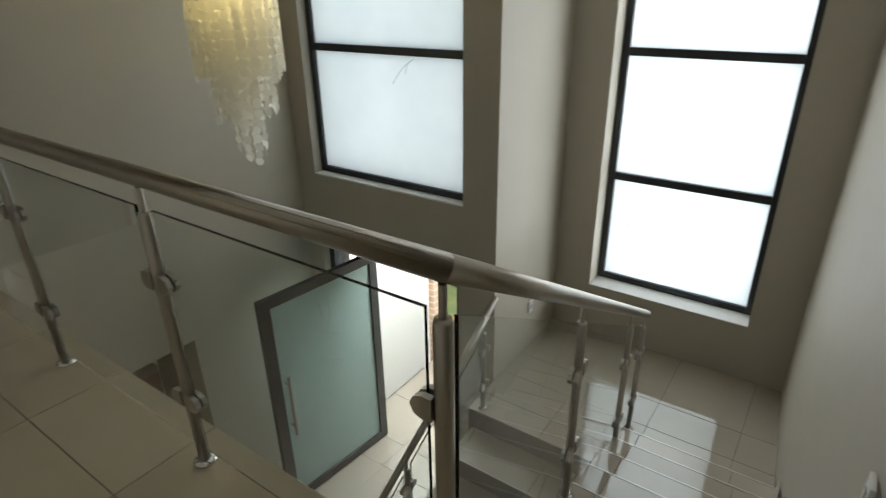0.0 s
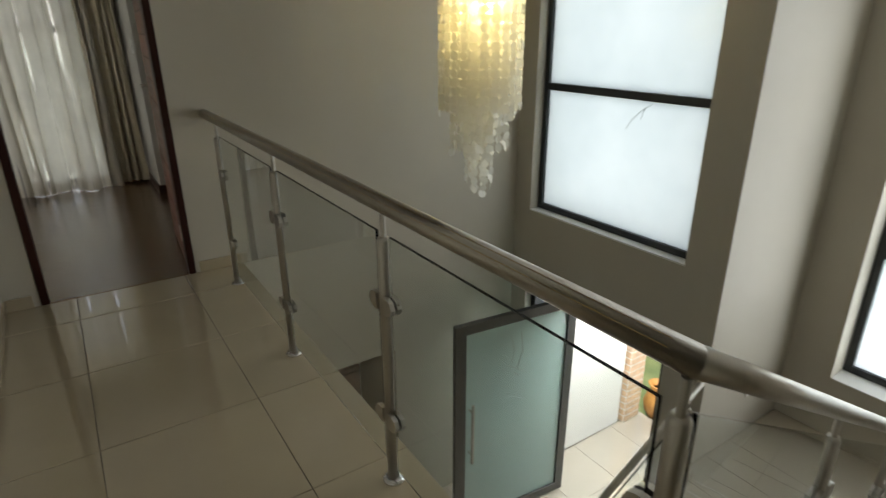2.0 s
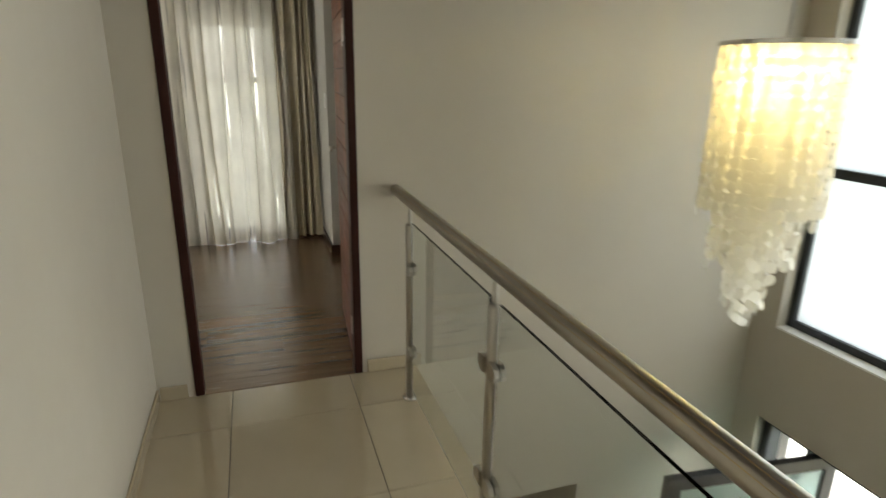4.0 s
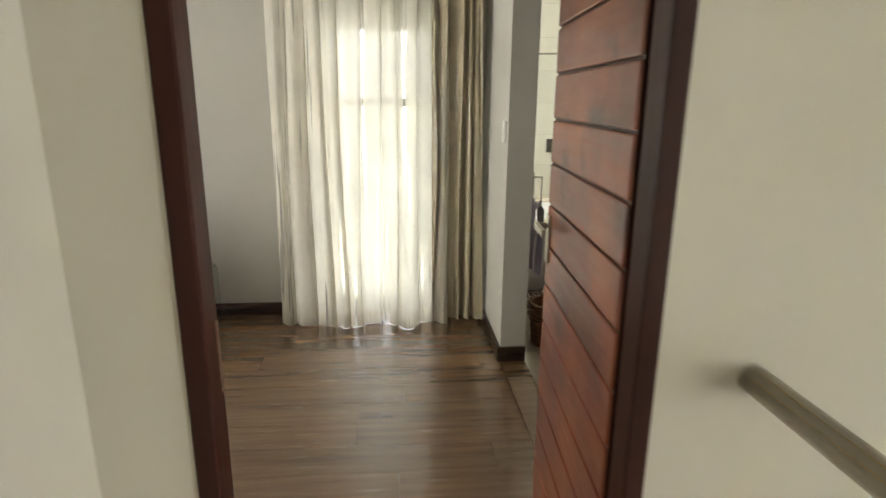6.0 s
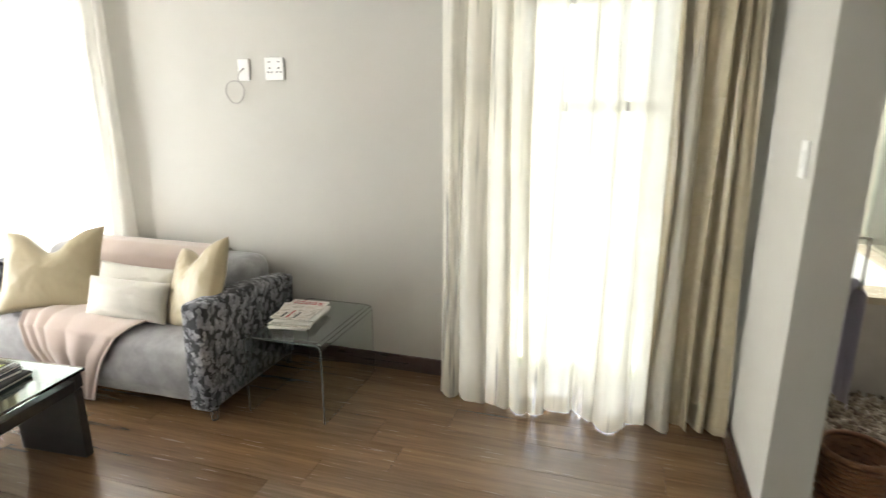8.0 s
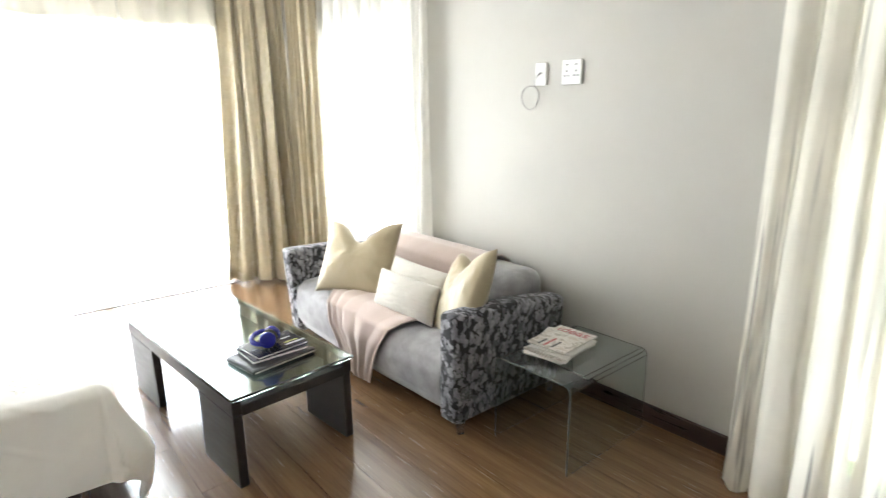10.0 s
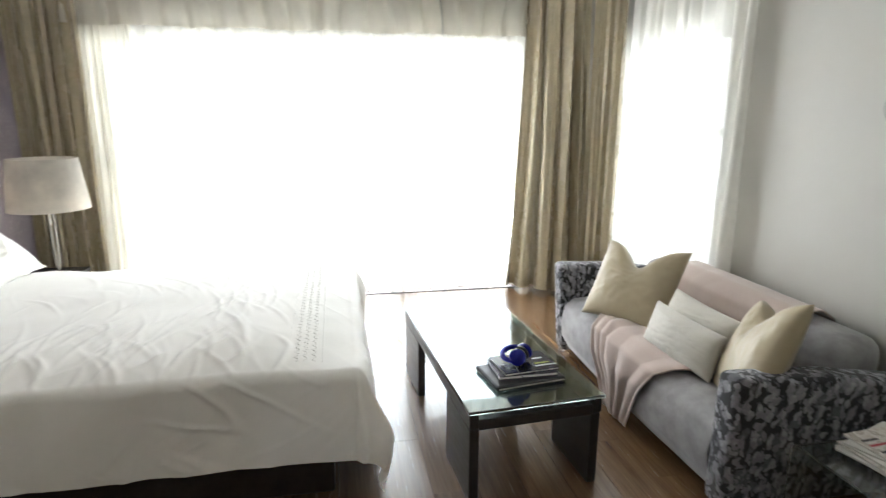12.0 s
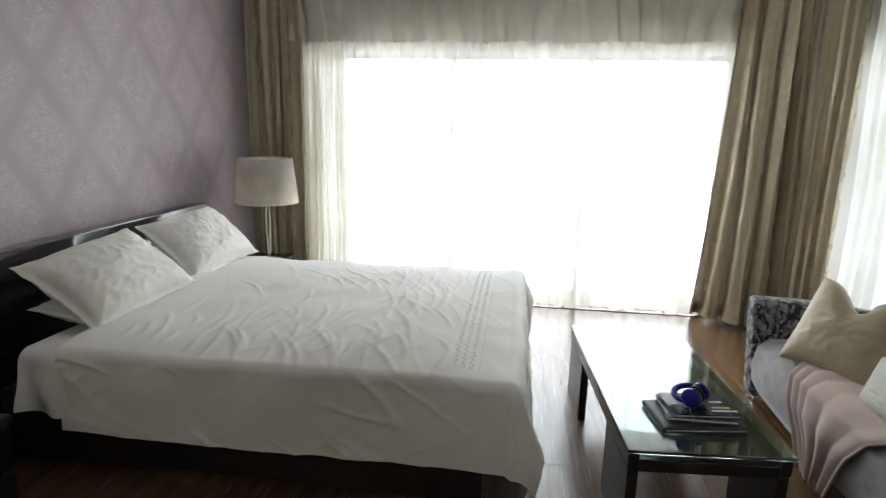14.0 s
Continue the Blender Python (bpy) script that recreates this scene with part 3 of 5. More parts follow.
for y in POSTS_Y:
    sides = (-1,) if y > -0.4 else (1, -1) if y > -3.3 else (1,)
    post(rail, RX, y, 0.0, 0.985, [(h, s) for h in (0.27, 0.70) for s in sides])
for a, b in zip(POSTS_Y, POSTS_Y[1:]):
    pane(rail, [(RX, a - 0.04, 0.07), (RX, b + 0.04, 0.07), (RX, b + 0.04, 0.925), (RX, a - 0.04, 0.925)])

SLOPE = -0.5726


def stair_rail(name, label, points, z_at, y_at, start, end, rail_r=0.027, mitred=False):
    r = thing(name, label, "balustrade")
    bm = bmesh.new()
    tube(bm, [(x, y_at(x), z_at(x)) for x in np.linspace(start, end, 6)], rail_r, 24)
    if mitred:
        ahead = Vector((1, 0.094, SLOPE)).normalized()
        mitre(bm, Vector((start, y_at(start), z_at(start))), -ahead, Vector((0, 1, 0)))
    part("handrail", bm, M_RAIL, r, smooth=True)
    for x, foot in points:
        h = z_at(x) - foot
        post(r, x, y_at(x), foot, h - 0.02, [(h * 0.28, 1), (h * 0.28, -1), (h * 0.68, 1), (h * 0.68, -1)], turn=-85)
    return r


upper = stair_rail("stair_balustrade", "steel and glass balustrade of the upper stair flight", [(1.60, -RISE * 3), (2.685, -RISE * 7), (3.19, HALF)], lambda x: 1.011 + SLOPE * (x - 0.60), lambda x: -3.346 + askew(x), 0.60, 3.26, 0.0285, True)
for a, b in ((0.64, 1.56), (1.64, 2.645), (2.725, 3.15)):
    pane(upper, [(a, -3.345 + askew(a), 0.10 + SLOPE * (a - 0.6)), (b, -3.345 + askew(b), 0.10 + SLOPE * (b - 0.6)), (b, -3.345 + askew(b), 0.915 + SLOPE * (b - 0.6)), (a, -3.345 + askew(a), 0.915 + SLOPE * (a - 0.6))])
lower = stair_rail("stair_balustrade", "steel and glass balustrade of the lower stair flight", [(2.80, HALF), (1.90, HALF - RISE * 3), (1.0, HALF - RISE * 6)], lambda x: HALF + 0.86 - SLOPE * (x - 2.98), lambda x: -2.12, 2.98, 0.7, 0.022)
for a, b in ((2.76, 1.94), (1.86, 1.04)):
    pane(lower, [(a, -2.12, HALF - 0.03 - SLOPE * (a - 2.85)), (b, -2.12, HALF - 0.03 - SLOPE * (b - 2.85)), (b, -2.12, HALF + 0.68 - SLOPE * (b - 2.85)), (a, -2.12, HALF + 0.68 - SLOPE * (a - 2.85))])


# ---- the bedroom door ----
frame_ob = thing("door_frame", "dark mahogany door frame of the bedroom doorway", "door frame", kind="structure")
for x0, x1 in ((-0.447, -0.405), (0.362, 0.404)):
    part("jamb", boxes((x0, x1, -0.008, 0.068, 0.0, 2.03), bevel=0.005), M_FRAME_WOOD, frame_ob)
part("head", boxes((-0.447, 0.404, -0.008, 0.068, 2.03, 2.075), bevel=0.005), M_FRAME_WOOD, frame_ob)
for z in (0.22, 1.72):
    part("hinge_plate", boxes((0.3595, 0.3625, 0.030, 0.066, z, z + 0.10), bevel=0.001), M_STEEL, frame_ob, "steel hinge plate")
part("threshold", boxes((-0.404, 0.361, -0.002, 0.049, -0.012, 0.003), bevel=0.001), M_LAMINATE, frame_ob)
part("strike_plate", boxes((-0.4055, -0.4035, 0.048, 0.062, 0.99, 1.13)), plain("worn_brass", (0.16, 0.09, 0.06), 0.5, 0.5, vary=0.5, scale=60), frame_ob)

leaf = thing("bedroom_door", "open red mahogany door with grooved horizontal boards", "door", at=(0.392, 0.095, 0.0), turn=86)
# along local +x from the hinge; local +y is the face seen from the doorway
seams = [0.008] + [0.094 + 0.137 * i for i in range(14)] + [2.024]
for z0, z1 in zip(seams, seams[1:]):
    part("board", boxes((0.036, 0.80, -0.019, 0.019, z0 + 0.003, z1 - 0.003), bevel=0.006), M_MAHOGANY, leaf)
part("core", boxes((0.034, 0.798, -0.011, 0.011, 0.01, 2.02)), M_FRAME_WOOD, leaf)
# Hinge edge set back and coloured dark for the rebate's shadow.
part("hinge_edge", boxes((-0.006, 0.034, -0.019, -0.002, 0.008, 2.024), bevel=0.002), M_SKIRT, leaf)
# Handles use the darker rail steel to stand for the shade on them.
for s in (1, -1):
    plate = part("handle_plate", boxes((0.74, 0.785, *sorted((s * 0.020, s * 0.027)), 1.00, 1.16), bevel=0.002), M_RAIL, leaf, "satin steel handle plate, toned down for shade")
    bm = bmesh.new()
    tube(bm, [(0.762, s * 0.026, 1.125), (0.762, s * 0.062, 1.125)], 0.010, 12)
    box(bm, 0.640, 0.774, *sorted((s * 0.054, s * 0.070)), 1.114, 1.136, bevel=0.003)
    part("lever", bm, M_RAIL, plate)
for z in (0.25, 1.75):
    bm = bmesh.new()
    tube(bm, [(0.0, 0.022, z - 0.05), (0.0, 0.022, z + 0.05)], 0.008, 10)
    part("hinge", bm, M_STEEL, leaf)


def skirting(x0, x1, y0, y1, z=0.0, h=0.095, material=None, label="dark stained wooden skirting board"):
    solo("baseboard", boxes((x0, x1, y0, y1, z, z + h), bevel=0.004), material or M_SKIRT, label, "skirting board", kind="structure")


skirting(-3.20, -0.57, 3.022, 3.039)
skirting(0.20, 0.54, 3.022, 3.039)
skirting(0.523, 0.539, 2.18, 3.02)
skirting(0.523, 0.692, 2.163, 2.179)
skirting(-5.13, -0.76, -1.549, -1.533)
skirting(-0.76, -0.742, -1.53, 0.10)
skirting(-0.74, -0.48, 0.121, 0.137)
for y0, y1, x0, x1 in ((-5.2, -0.02, -0.619, -0.607), (-0.012, -0.001, -0.607, -0.48), (-0.012, -0.001, 0.43, 0.70)):
    skirting(x0, x1, y0, y1, 0.0, 0.075, M_TILE, "cream tile skirting")

# ---- curtains ----
def curtain(name, label, path, z0, z1, folds, depth, material, seed=0, gather=0.6, rows=34, flare=1.0, hem=0.02, sway=0.25, kick=0.0, crisp=0.0):
    """Cloth hung in folds below a track; path is two ends in plan."""
    (xa, ya), (xb, yb) = path
    length = math.hypot(xb - xa, yb - ya)
    nx, ny = -(yb - ya) / length, (xb - xa) / length
    bm = bmesh.new()

    def f(u, v):
        z = z0 + (z1 - z0) * v + (hem * math.sin(u * folds * 1.7 + seed) * 0.5 if v == 0 else 0)
        k = u * folds * 2 * math.pi + 3.2 * wobble(u * 5, seed, v * 0.8) + 0.8 * wobble(u * 13, seed + 2, v * 1.6)
        open_ = 1 - (1 - gather) * v ** 3
        amp = depth * open_ * max(0.25, 0.8 + 0.9 * wobble(u * 7, seed + 5, v * 1.3))
        wave = (1 - crisp) * math.sin(k) + crisp * (1 - 2 * abs((k / math.pi) % 2 - 1))
        off = amp * wave + 0.3 * amp * math.sin(2.3 * k + seed) + 0.02 * wobble(u * 3, v * 2, seed + 9) + kick * (1 - v) ** 4 * (0.6 + 0.8 * wobble(u * 6, seed, 2))
        mid = 0.5 + (u - 0.5) * (1 + (flare - 1) * (1 - v) ** 1.5)
        along = mid * length + sway * amp * math.cos(k * 1.0 + 0.6)
        return (xa + (xb - xa) * along / length + nx * off, ya + (yb - ya) * along / length + ny * off, z)

    sheet(bm, int(folds * 12), rows, f)
    ob = solo(name, bm, material, label, "curtain", smooth=True)
    bm = bmesh.new()
    sheet(bm, int(folds * 12), 2, lambda u, v: tuple(c + e for c, e in zip(f(u, v * 0.032 + 0.0015), (-nx * 0.004, -ny * 0.004, 0))))
    part("hem", bm, material, ob, smooth=True)
    return ob


curtain("sheer_curtain", "ivory sheer curtain over the narrow window", ((-0.87, 2.88), (0.26, 2.88)), 0.002, 2.62, 10, 0.05, M_SHEER, 1, sway=0.75, kick=-0.10, hem=0.003)
curtain("drape", "olive satin drape gathered beside the narrow window", ((0.18, 2.86), (0.475, 2.80)), 0.03, 2.62, 4, 0.068, M_DRAPE, 2, crisp=0.7, flare=1.22, sway=0.6)
curtain("sheer_curtain", "wide ivory sheer curtain over the sliding doors", ((-5.085, -1.05), (-5.085, 2.6)), 0.012, 2.62, 30, 0.035, M_VOILE, 3, sway=0.55)
curtain("sheer_curtain", "ivory sheer curtain gathered beside the corner drape", ((-5.065, -1.12), (-5.065, -0.66)), 0.012, 2.62, 8, 0.03, M_GATHER, 13, sway=0.7)
curtain("drape", "olive satin drape hung in the corner by the bed", ((-4.98, -1.50), (-4.98, -0.98)), 0.02, 2.62, 5.5, 0.075, M_DRAPE, 4, crisp=0.6, sway=0.5)
curtain("drape", "olive satin drape gathered in the window corner", ((-5.00, 2.42), (-4.62, 2.84)), 0.03, 2.62, 4.5, 0.105, M_DRAPE, 5, crisp=0.7, flare=1.4, sway=0.5, gather=0.45)
curtain("drape", "pale satin drape beside the side window", ((-4.62, 2.86), (-4.22, 2.92)), 0.03, 2.62, 4, 0.062, M_DRAPE, 6, crisp=0.7, sway=0.5)
curtain("sheer_curtain", "ivory sheer curtain over the side window", ((-4.35, 2.97), (-2.94, 2.97)), 0.02, 2.62, 11, 0.042, M_VOILE_SIDE, 7, sway=0.6)
# Added strip for the sheer's top over the lintel, its shade put in the colour.
curtain("valance", "added gathered strip toned for the shaded sheer top above the sliding doors", ((-5.03, -1.25), (-5.03, 2.62)), 2.19, 2.66, 20, 0.030, cloth("shade_toned_sheer_cloth", (0.68, 0.65, 0.57), through=0.3, weave=400), 8, rows=8, sway=0.5)
solo("door_track", boxes((-5.035, -5.027, -0.95, 2.5, 0.0005, 0.006), bevel=0.001), M_ALU, "dark metal strip along the sliding door sill", "trim", kind="structure")
for x0, x1, y0, y1 in ((-5.08, -4.90, -1.52, 2.98), (-4.90, -2.98, 2.88, 2.99), (-0.90, 0.52, 2.86, 2.98)):
    solo("curtain_track", boxes((x0, x1, y0, y1, 2.66, 2.70), bevel=0.004), M_SILL, "white curtain track on the ceiling edge", "curtain track")


# ---- soft things ----
def ridge_line(u, v, seed):
    """Thin branching wrinkles, about 0 to 1."""
    return max(0.0, 1 - abs(wobble(u, v, seed)) * 7) ** 1.5


def cushion_mesh(w, h, t, chop=0.0, seed=0, n=22, plump=0.42, border=0.0):
    bm = bmesh.new()
    for s in (1, -1):
        def f(a, b):
            u, v = a * 2 - 1, b * 2 - 1
            x = w / 2 * u * (1 - 0.07 * (1 - v * v))
            y = h / 2 * v * (1 - 0.07 * (1 - u * u))
            if v > -0.4:
                y -= chop * math.exp(-((u / 0.42) ** 2)) * ((v + 0.4) / 1.4) ** 1.5
            p, q = min(1.0, abs(u) / (1 - border)), min(1.0, abs(v) / (1 - border))
            z = 0.003 * (border > 0) + t / 2 * max(0.0, (1 - p * p) * (1 - q * q)) ** plump
            if border:
                pull = 0.005 * (max(p, q) > 0.5) * wobble(u * 9, v * 9, seed + 13)
                z += pull * min(1.0, 4 * (1 - p)) * min(1.0, 4 * (1 - q)) + 0.004 * ridge_line(u * 1.6 + v, v * 1.3 - u, seed + 17) * (p < 1) * (q < 1)
                y += 0.012 * (q >= 1) * wobble(u * 5, v, seed + 19)
                x += 0.010 * (p >= 1) * wobble(u, v * 5, seed + 23)
            z *= 1 + 0.10 * wobble(u * 2.2, v * 2.2, seed) - (0.35 * chop / h * 4 * math.exp(-((u / 0.3) ** 2)) * max(0, v))
            crease = (0.0035 * wobble(u * 7, v * 5, seed + 3) + 0.012 * t / 0.2 * math.exp(-abs(wobble(u * 3 + v * 1.5, v * 3 - u, seed + 7)) * 14) * (wobble(u * 2, v * 2, seed + 11) + 0.3)) * (1 - abs(u) ** 6) * (1 - abs(v) ** 6)
            return (x, y, s * (z + crease) if abs(u) < 0.999 and abs(v) < 0.999 else 0)
        sheet(bm, n * 2, n * 2, f)
    bmesh.ops.remove_doubles(bm, verts=bm.verts, dist=1e-4)
    return bm


# ---- the sofa ----
sofa = thing("sofa", "two-seat grey velvet sofa with leaf-print arms and clear feet", "sofa", at=(-2.70, 2.59, 0.0))


def sofa_seat():
    bm = bmesh.new()

    def f(a, b):
        # b runs from the front floor edge up over the front and back along the top
        prof = [(-0.335, 0.085), (-0.375, 0.16), (-0.385, 0.26), (-0.365, 0.36), (-0.31, 0.405), (-0.1, 0.42), (0.1, 0.415), (0.25, 0.40)]
        k = b * (len(prof) - 1)
        i = min(int(k), len(prof) - 2)
        e = k - i
        y = prof[i][0] * (1 - e) + prof[i + 1][0] * e
        z = prof[i][1] * (1 - e) + prof[i + 1][1] * e
        x = (a * 2 - 1) * 0.75
        bow = 0.02 * (1 - (a * 2 - 1) ** 2)
        return (x, y - bow * (1 if y < -0.2 else 0), z + 0.012 * (1 - (a * 2 - 1) ** 4) * (1 if y > -0.3 else 0) + 0.004 * wobble(x * 5, y * 5, 2))

    sheet(bm, 30, 28, f)
    return bm


part("seat", sofa_seat(), M_VELVET, sofa, smooth=True)
part("base", boxes((-0.75, 0.75, -0.30, 0.33, 0.07, 0.38)), M_VELVET, sofa)
bm = bmesh.new()
box(bm, -0.75, 0.75, 0.12, 0.38, 0.10, 0.675, bevel=0.08, seg=5)
for v in bm.verts:
    if v.co.z > 0.4:
        v.co.y += 0.10 * (v.co.z - 0.4)
        v.co.z += 0.03 * math.cos(v.co.x / 0.8 * 1.3) - 0.02
part("backrest", bm, M_VELVET, sofa, smooth=True)
for s in (-1, 1):
    bm = bmesh.new()
    box(bm, -0.065, 0.065, -0.375, 0.39, 0.05, 0.622, bevel=0.032, seg=4)
    bmesh.ops.subdivide_edges(bm, edges=bm.edges, cuts=1)
    for v in bm.verts:
        k = (v.co.z - 0.06) / 0.54
        v.co.y += -0.03 * k * (0.4 - v.co.y)
        v.co.z -= 0.07 * k * max(0, (v.co.y + 0.1) / 0.5)
        v.co.x += s * (0.815 - 0.02 + 0.035 * k)
    part("arm", bm, M_FLORAL, sofa, "leaf-print upholstered arm", smooth=True)
    for y in (-0.33, 0.33):
        bm = bmesh.new()
        tube(bm, [(s * 0.845, y, 0.0), (s * 0.845, y, 0.075)], 0.022, 12, taper=[0.018, 0.024])
        part("foot", bm, M_ACRYLIC, sofa, "clear acrylic foot")

for label, w, h, t, chop, at, seed in (
    ("pale gold satin scatter cushion, chopped at the top, on the sofa", 0.52, 0.48, 0.18, 0.13, pose(-3.00, 2.44, 0.625, 57, -2, 27), 1),
    ("pale gold satin scatter cushion leaning on the sofa arm", 0.46, 0.46, 0.17, 0.09, pose(-2.06, 2.47, 0.615, 63, -16, -19), 4),
):
    solo("scatter_cushion", cushion_mesh(w, h, t, chop, seed), M_GOLD, label, "cushion", "cushions on the sofa", smooth=True, at=at)
for label, w, h, t, at, seed in (
    ("ivory oblong cushion lying on the sofa seat", 0.50, 0.215, 0.14, pose(-2.42, 2.37, 0.532, 72, 1, 3), 8),
    ("ivory oblong cushion with a woven band against the sofa back", 0.50, 0.23, 0.11, pose(-2.50, 2.50, 0.558, 66, 2, 2), 9),
):
    solo("oblong_cushion", cushion_mesh(w, h, t, 0.0, seed), M_IVORY, label, "cushion", "cushions on the sofa", smooth=True, at=at)


def throw_mesh():
    """A blanket over the back, the seat and down the front of the sofa."""
    prof = [(0.43, 0.56), (0.425, 0.635), (0.34, 0.688), (0.24, 0.688), (0.135, 0.635), (0.100, 0.55), (0.075, 0.455), (-0.15, 0.44), (-0.31, 0.43), (-0.385, 0.38), (-0.41, 0.27), (-0.40, 0.16), (-0.40, 0.015)]
    bm = bmesh.new()

    def f(a, b):
        k = b * (len(prof) - 1)
        i = min(int(k), len(prof) - 2)
        e = k - i
        y = prof[i][0] * (1 - e) + prof[i + 1][0] * e
        z = prof[i][1] * (1 - e) + prof[i + 1][1] * e
        low = max(0.0, b - 0.58) / 0.42
        left = -0.46 + 0.10 * min(1, b / 0.6) + 0.30 * low ** 1.4
        right = 0.46 + 0.06 * min(1, b / 0.6) - 0.34 * low ** 0.8
        x = left + (right - left) * a
        k2 = max(0.0, b - 0.35)
        fold = (0.002 + 0.030 * min(0.5, k2) ** 1.2 * 2) * math.sin(a * 19 + 2.2 * b + 4.5 * wobble(a * 1.6, b * 1.5, 4)) * (0.55 + 0.9 * wobble(a * 3, b * 1.6, 14)) + 0.008 * wobble(a * 5, b * 4, 7)
        return (x, y - abs(fold) * (1.0 if b > 0.65 else 0.25) - 0.004, z + 0.016 + abs(fold) * (0.3 if b > 0.65 else 0.8))

    sheet(bm, 110, 80, f)
    return bm


ob = solo("throw_blanket", throw_mesh(), M_THROW, "dusty pink throw draped over the sofa", "blanket", smooth=True, at=pose(-2.71, 2.59, 0.0))
fleece = ob.modifiers.new("thickness", "SOLIDIFY")
fleece.thickness, fleece.offset = 0.007, -1.0

# ---- coffee table ----
coffee = thing("coffee_table", "low dark wenge coffee table with a glass top", "table", at=(-2.812, 1.53, 0.0), turn=4.3)
for sx in (-1, 1):
    for sy in (-1, 1):
        part("leg", boxes((*sorted((sx * 0.645, sx * 0.295)), *sorted((sy * 0.287, sy * 0.247)), 0.0, 0.326), bevel=0.003), M_WENGE, coffee)
for sy in (-1, 1):
    part("apron", boxes((-0.65, 0.65, *sorted((sy * 0.29, sy * 0.25)), 0.334, 0.403), bevel=0.003), M_WENGE, coffee)
    part("groove", boxes((-0.64, 0.64, *sorted((sy * 0.284, sy * 0.254)), 0.325, 0.335)), M_BLACK, coffee)
for sx in (-1, 1):
    part("apron", boxes((*sorted((sx * 0.65, sx * 0.61)), -0.25, 0.25, 0.325, 0.372), bevel=0.003), M_WENGE, coffee)
part("shelf", boxes((-0.61, 0.61, -0.25, 0.25, 0.327, 0.340)), M_BLACK, coffee)
part("glass_top", boxes((-0.665, 0.665, -0.298, 0.298, 0.404, 0.418), bevel=0.003), M_GREEN_GLASS, coffee, "clear green-edged glass top")

# ---- side table ----
side = thing("side_table", "bent clear glass side table beside the sofa", "table", at=(-1.52, 2.665, 0.0))
bm = bmesh.new()
prof = [(-0.215, 0.0), (-0.215, 0.385), (-0.207, 0.407), (-0.185, 0.415), (0.185, 0.415), (0.207, 0.407), (0.215, 0.385), (0.215, 0.0)]
inner = [(-0.208, 0.0), (-0.208, 0.384), (-0.202, 0.402), (-0.184, 0.408), (0.184, 0.408), (0.202, 0.402), (0.208, 0.384), (0.208, 0.0)]
ring = [[bm.verts.new((x, y, z)) for x, z in prof + inner[::-1]] for y in (-0.29, 0.29)]
n = len(ring[0])
for i in range(n):
    bm.faces.new((ring[0][i], ring[0][(i + 1) % n], ring[1][(i + 1) % n], ring[1][i]))
for r in ring:
    for i in range(7):
        bm.faces.new((r[i], r[i + 1], r[n - 2 - i], r[n - 1 - i]))
g = part("bent_glass", bm, M_SIDE_GLASS, side)
M_EDGE = plain("polished_glass_edge", (0.42, 0.56, 0.50), 0.1, Alpha=0.16)
for y0, y1 in ((-0.2935, -0.2905), (0.2905, 0.2935)):
    bm = bmesh.new()
    loops = [[bm.verts.new((x, y, z)) for x, z in prof + inner[::-1]] for y in (y0, y1)]
    for i in range(n):
        bm.faces.new((loops[0][i], loops[0][(i + 1) % n], loops[1][(i + 1) % n], loops[1][i]))
    for r in loops:
        for i in range(7):
            bm.faces.new((r[i], r[i + 1], r[n - 2 - i], r[n - 1 - i]))
    part("edge", bm, M_EDGE, side, "polished greenish glass edge")
g.visible_shadow = False

# ---- the bed ----
bed = thing("bed", "double bed with a dark wooden base and headboard", "bed", at=(-3.03, -0.30, 0.0))
part("base", boxes((-0.78, 0.78, -1.08, 1.06, 0.05, 0.36), bevel=0.01), M_WENGE, bed)
part("mattress", boxes((-0.80, 0.80, -0.87, 1.08, 0.365, 0.58), bevel=0.05), M_LINEN, bed, smooth=False)
bm = bmesh.new()
box(bm, -1.08, 1.08, -1.155, -1.10, 0.05, 0.94, bevel=0.008)
for v in bm.verts:
    v.co.y -= 0.06 * max(0, v.co.z - 0.4)
part("headboard", bm, M_HEAD, bed, "dark wooden headboard with a broad top rail")
bm = bmesh.new()
box(bm, -1.10, 1.10, -1.185, -1.075, 0.80, 0.935, bevel=0.012)
for v in bm.verts:
    v.co.y -= 0.05 + 0.5 * (v.co.z - 0.85) * 0.3
part("top_rail", bm, M_HEAD, bed)


def crease(x, y, px, py, angle, length, width):
    """A soft ridge of cloth at a place on the bed."""
    dx, dy = x - px, y - py
    a, b = dx * math.cos(angle) + dy * math.sin(angle), -dx * math.sin(angle) + dy * math.cos(angle)
    b += 0.18 * a * a / length
    return math.exp(-((a / length) ** 2) * 2 - (b / width) ** 2)


rng = random.Random(31)
BAND = 0.90
CREASES = [(rng.gauss(0.1, 0.35), rng.gauss(0.30, 0.40), rng.choice((0.1, 0.5, 2.5, 2.8)) + rng.uniform(-0.3, 0.3), rng.uniform(0.10, 0.32), rng.uniform(0.008, 0.016), rng.uniform(0.002, 0.006)) for i in range(60)]
CREASES += [(rng.uniform(0.50, 0.82), rng.uniform(-0.5, 0.9), rng.uniform(-0.7, 0.7), rng.uniform(0.08, 0.22), 0.013, 0.006) for i in range(36)]
CREASES += [(rng.uniform(-0.7, 0.1), 0.70 + rng.gauss(0, 0.14), rng.uniform(-0.15, 0.25), 0.30, 0.010, 0.005) for i in range(14)]


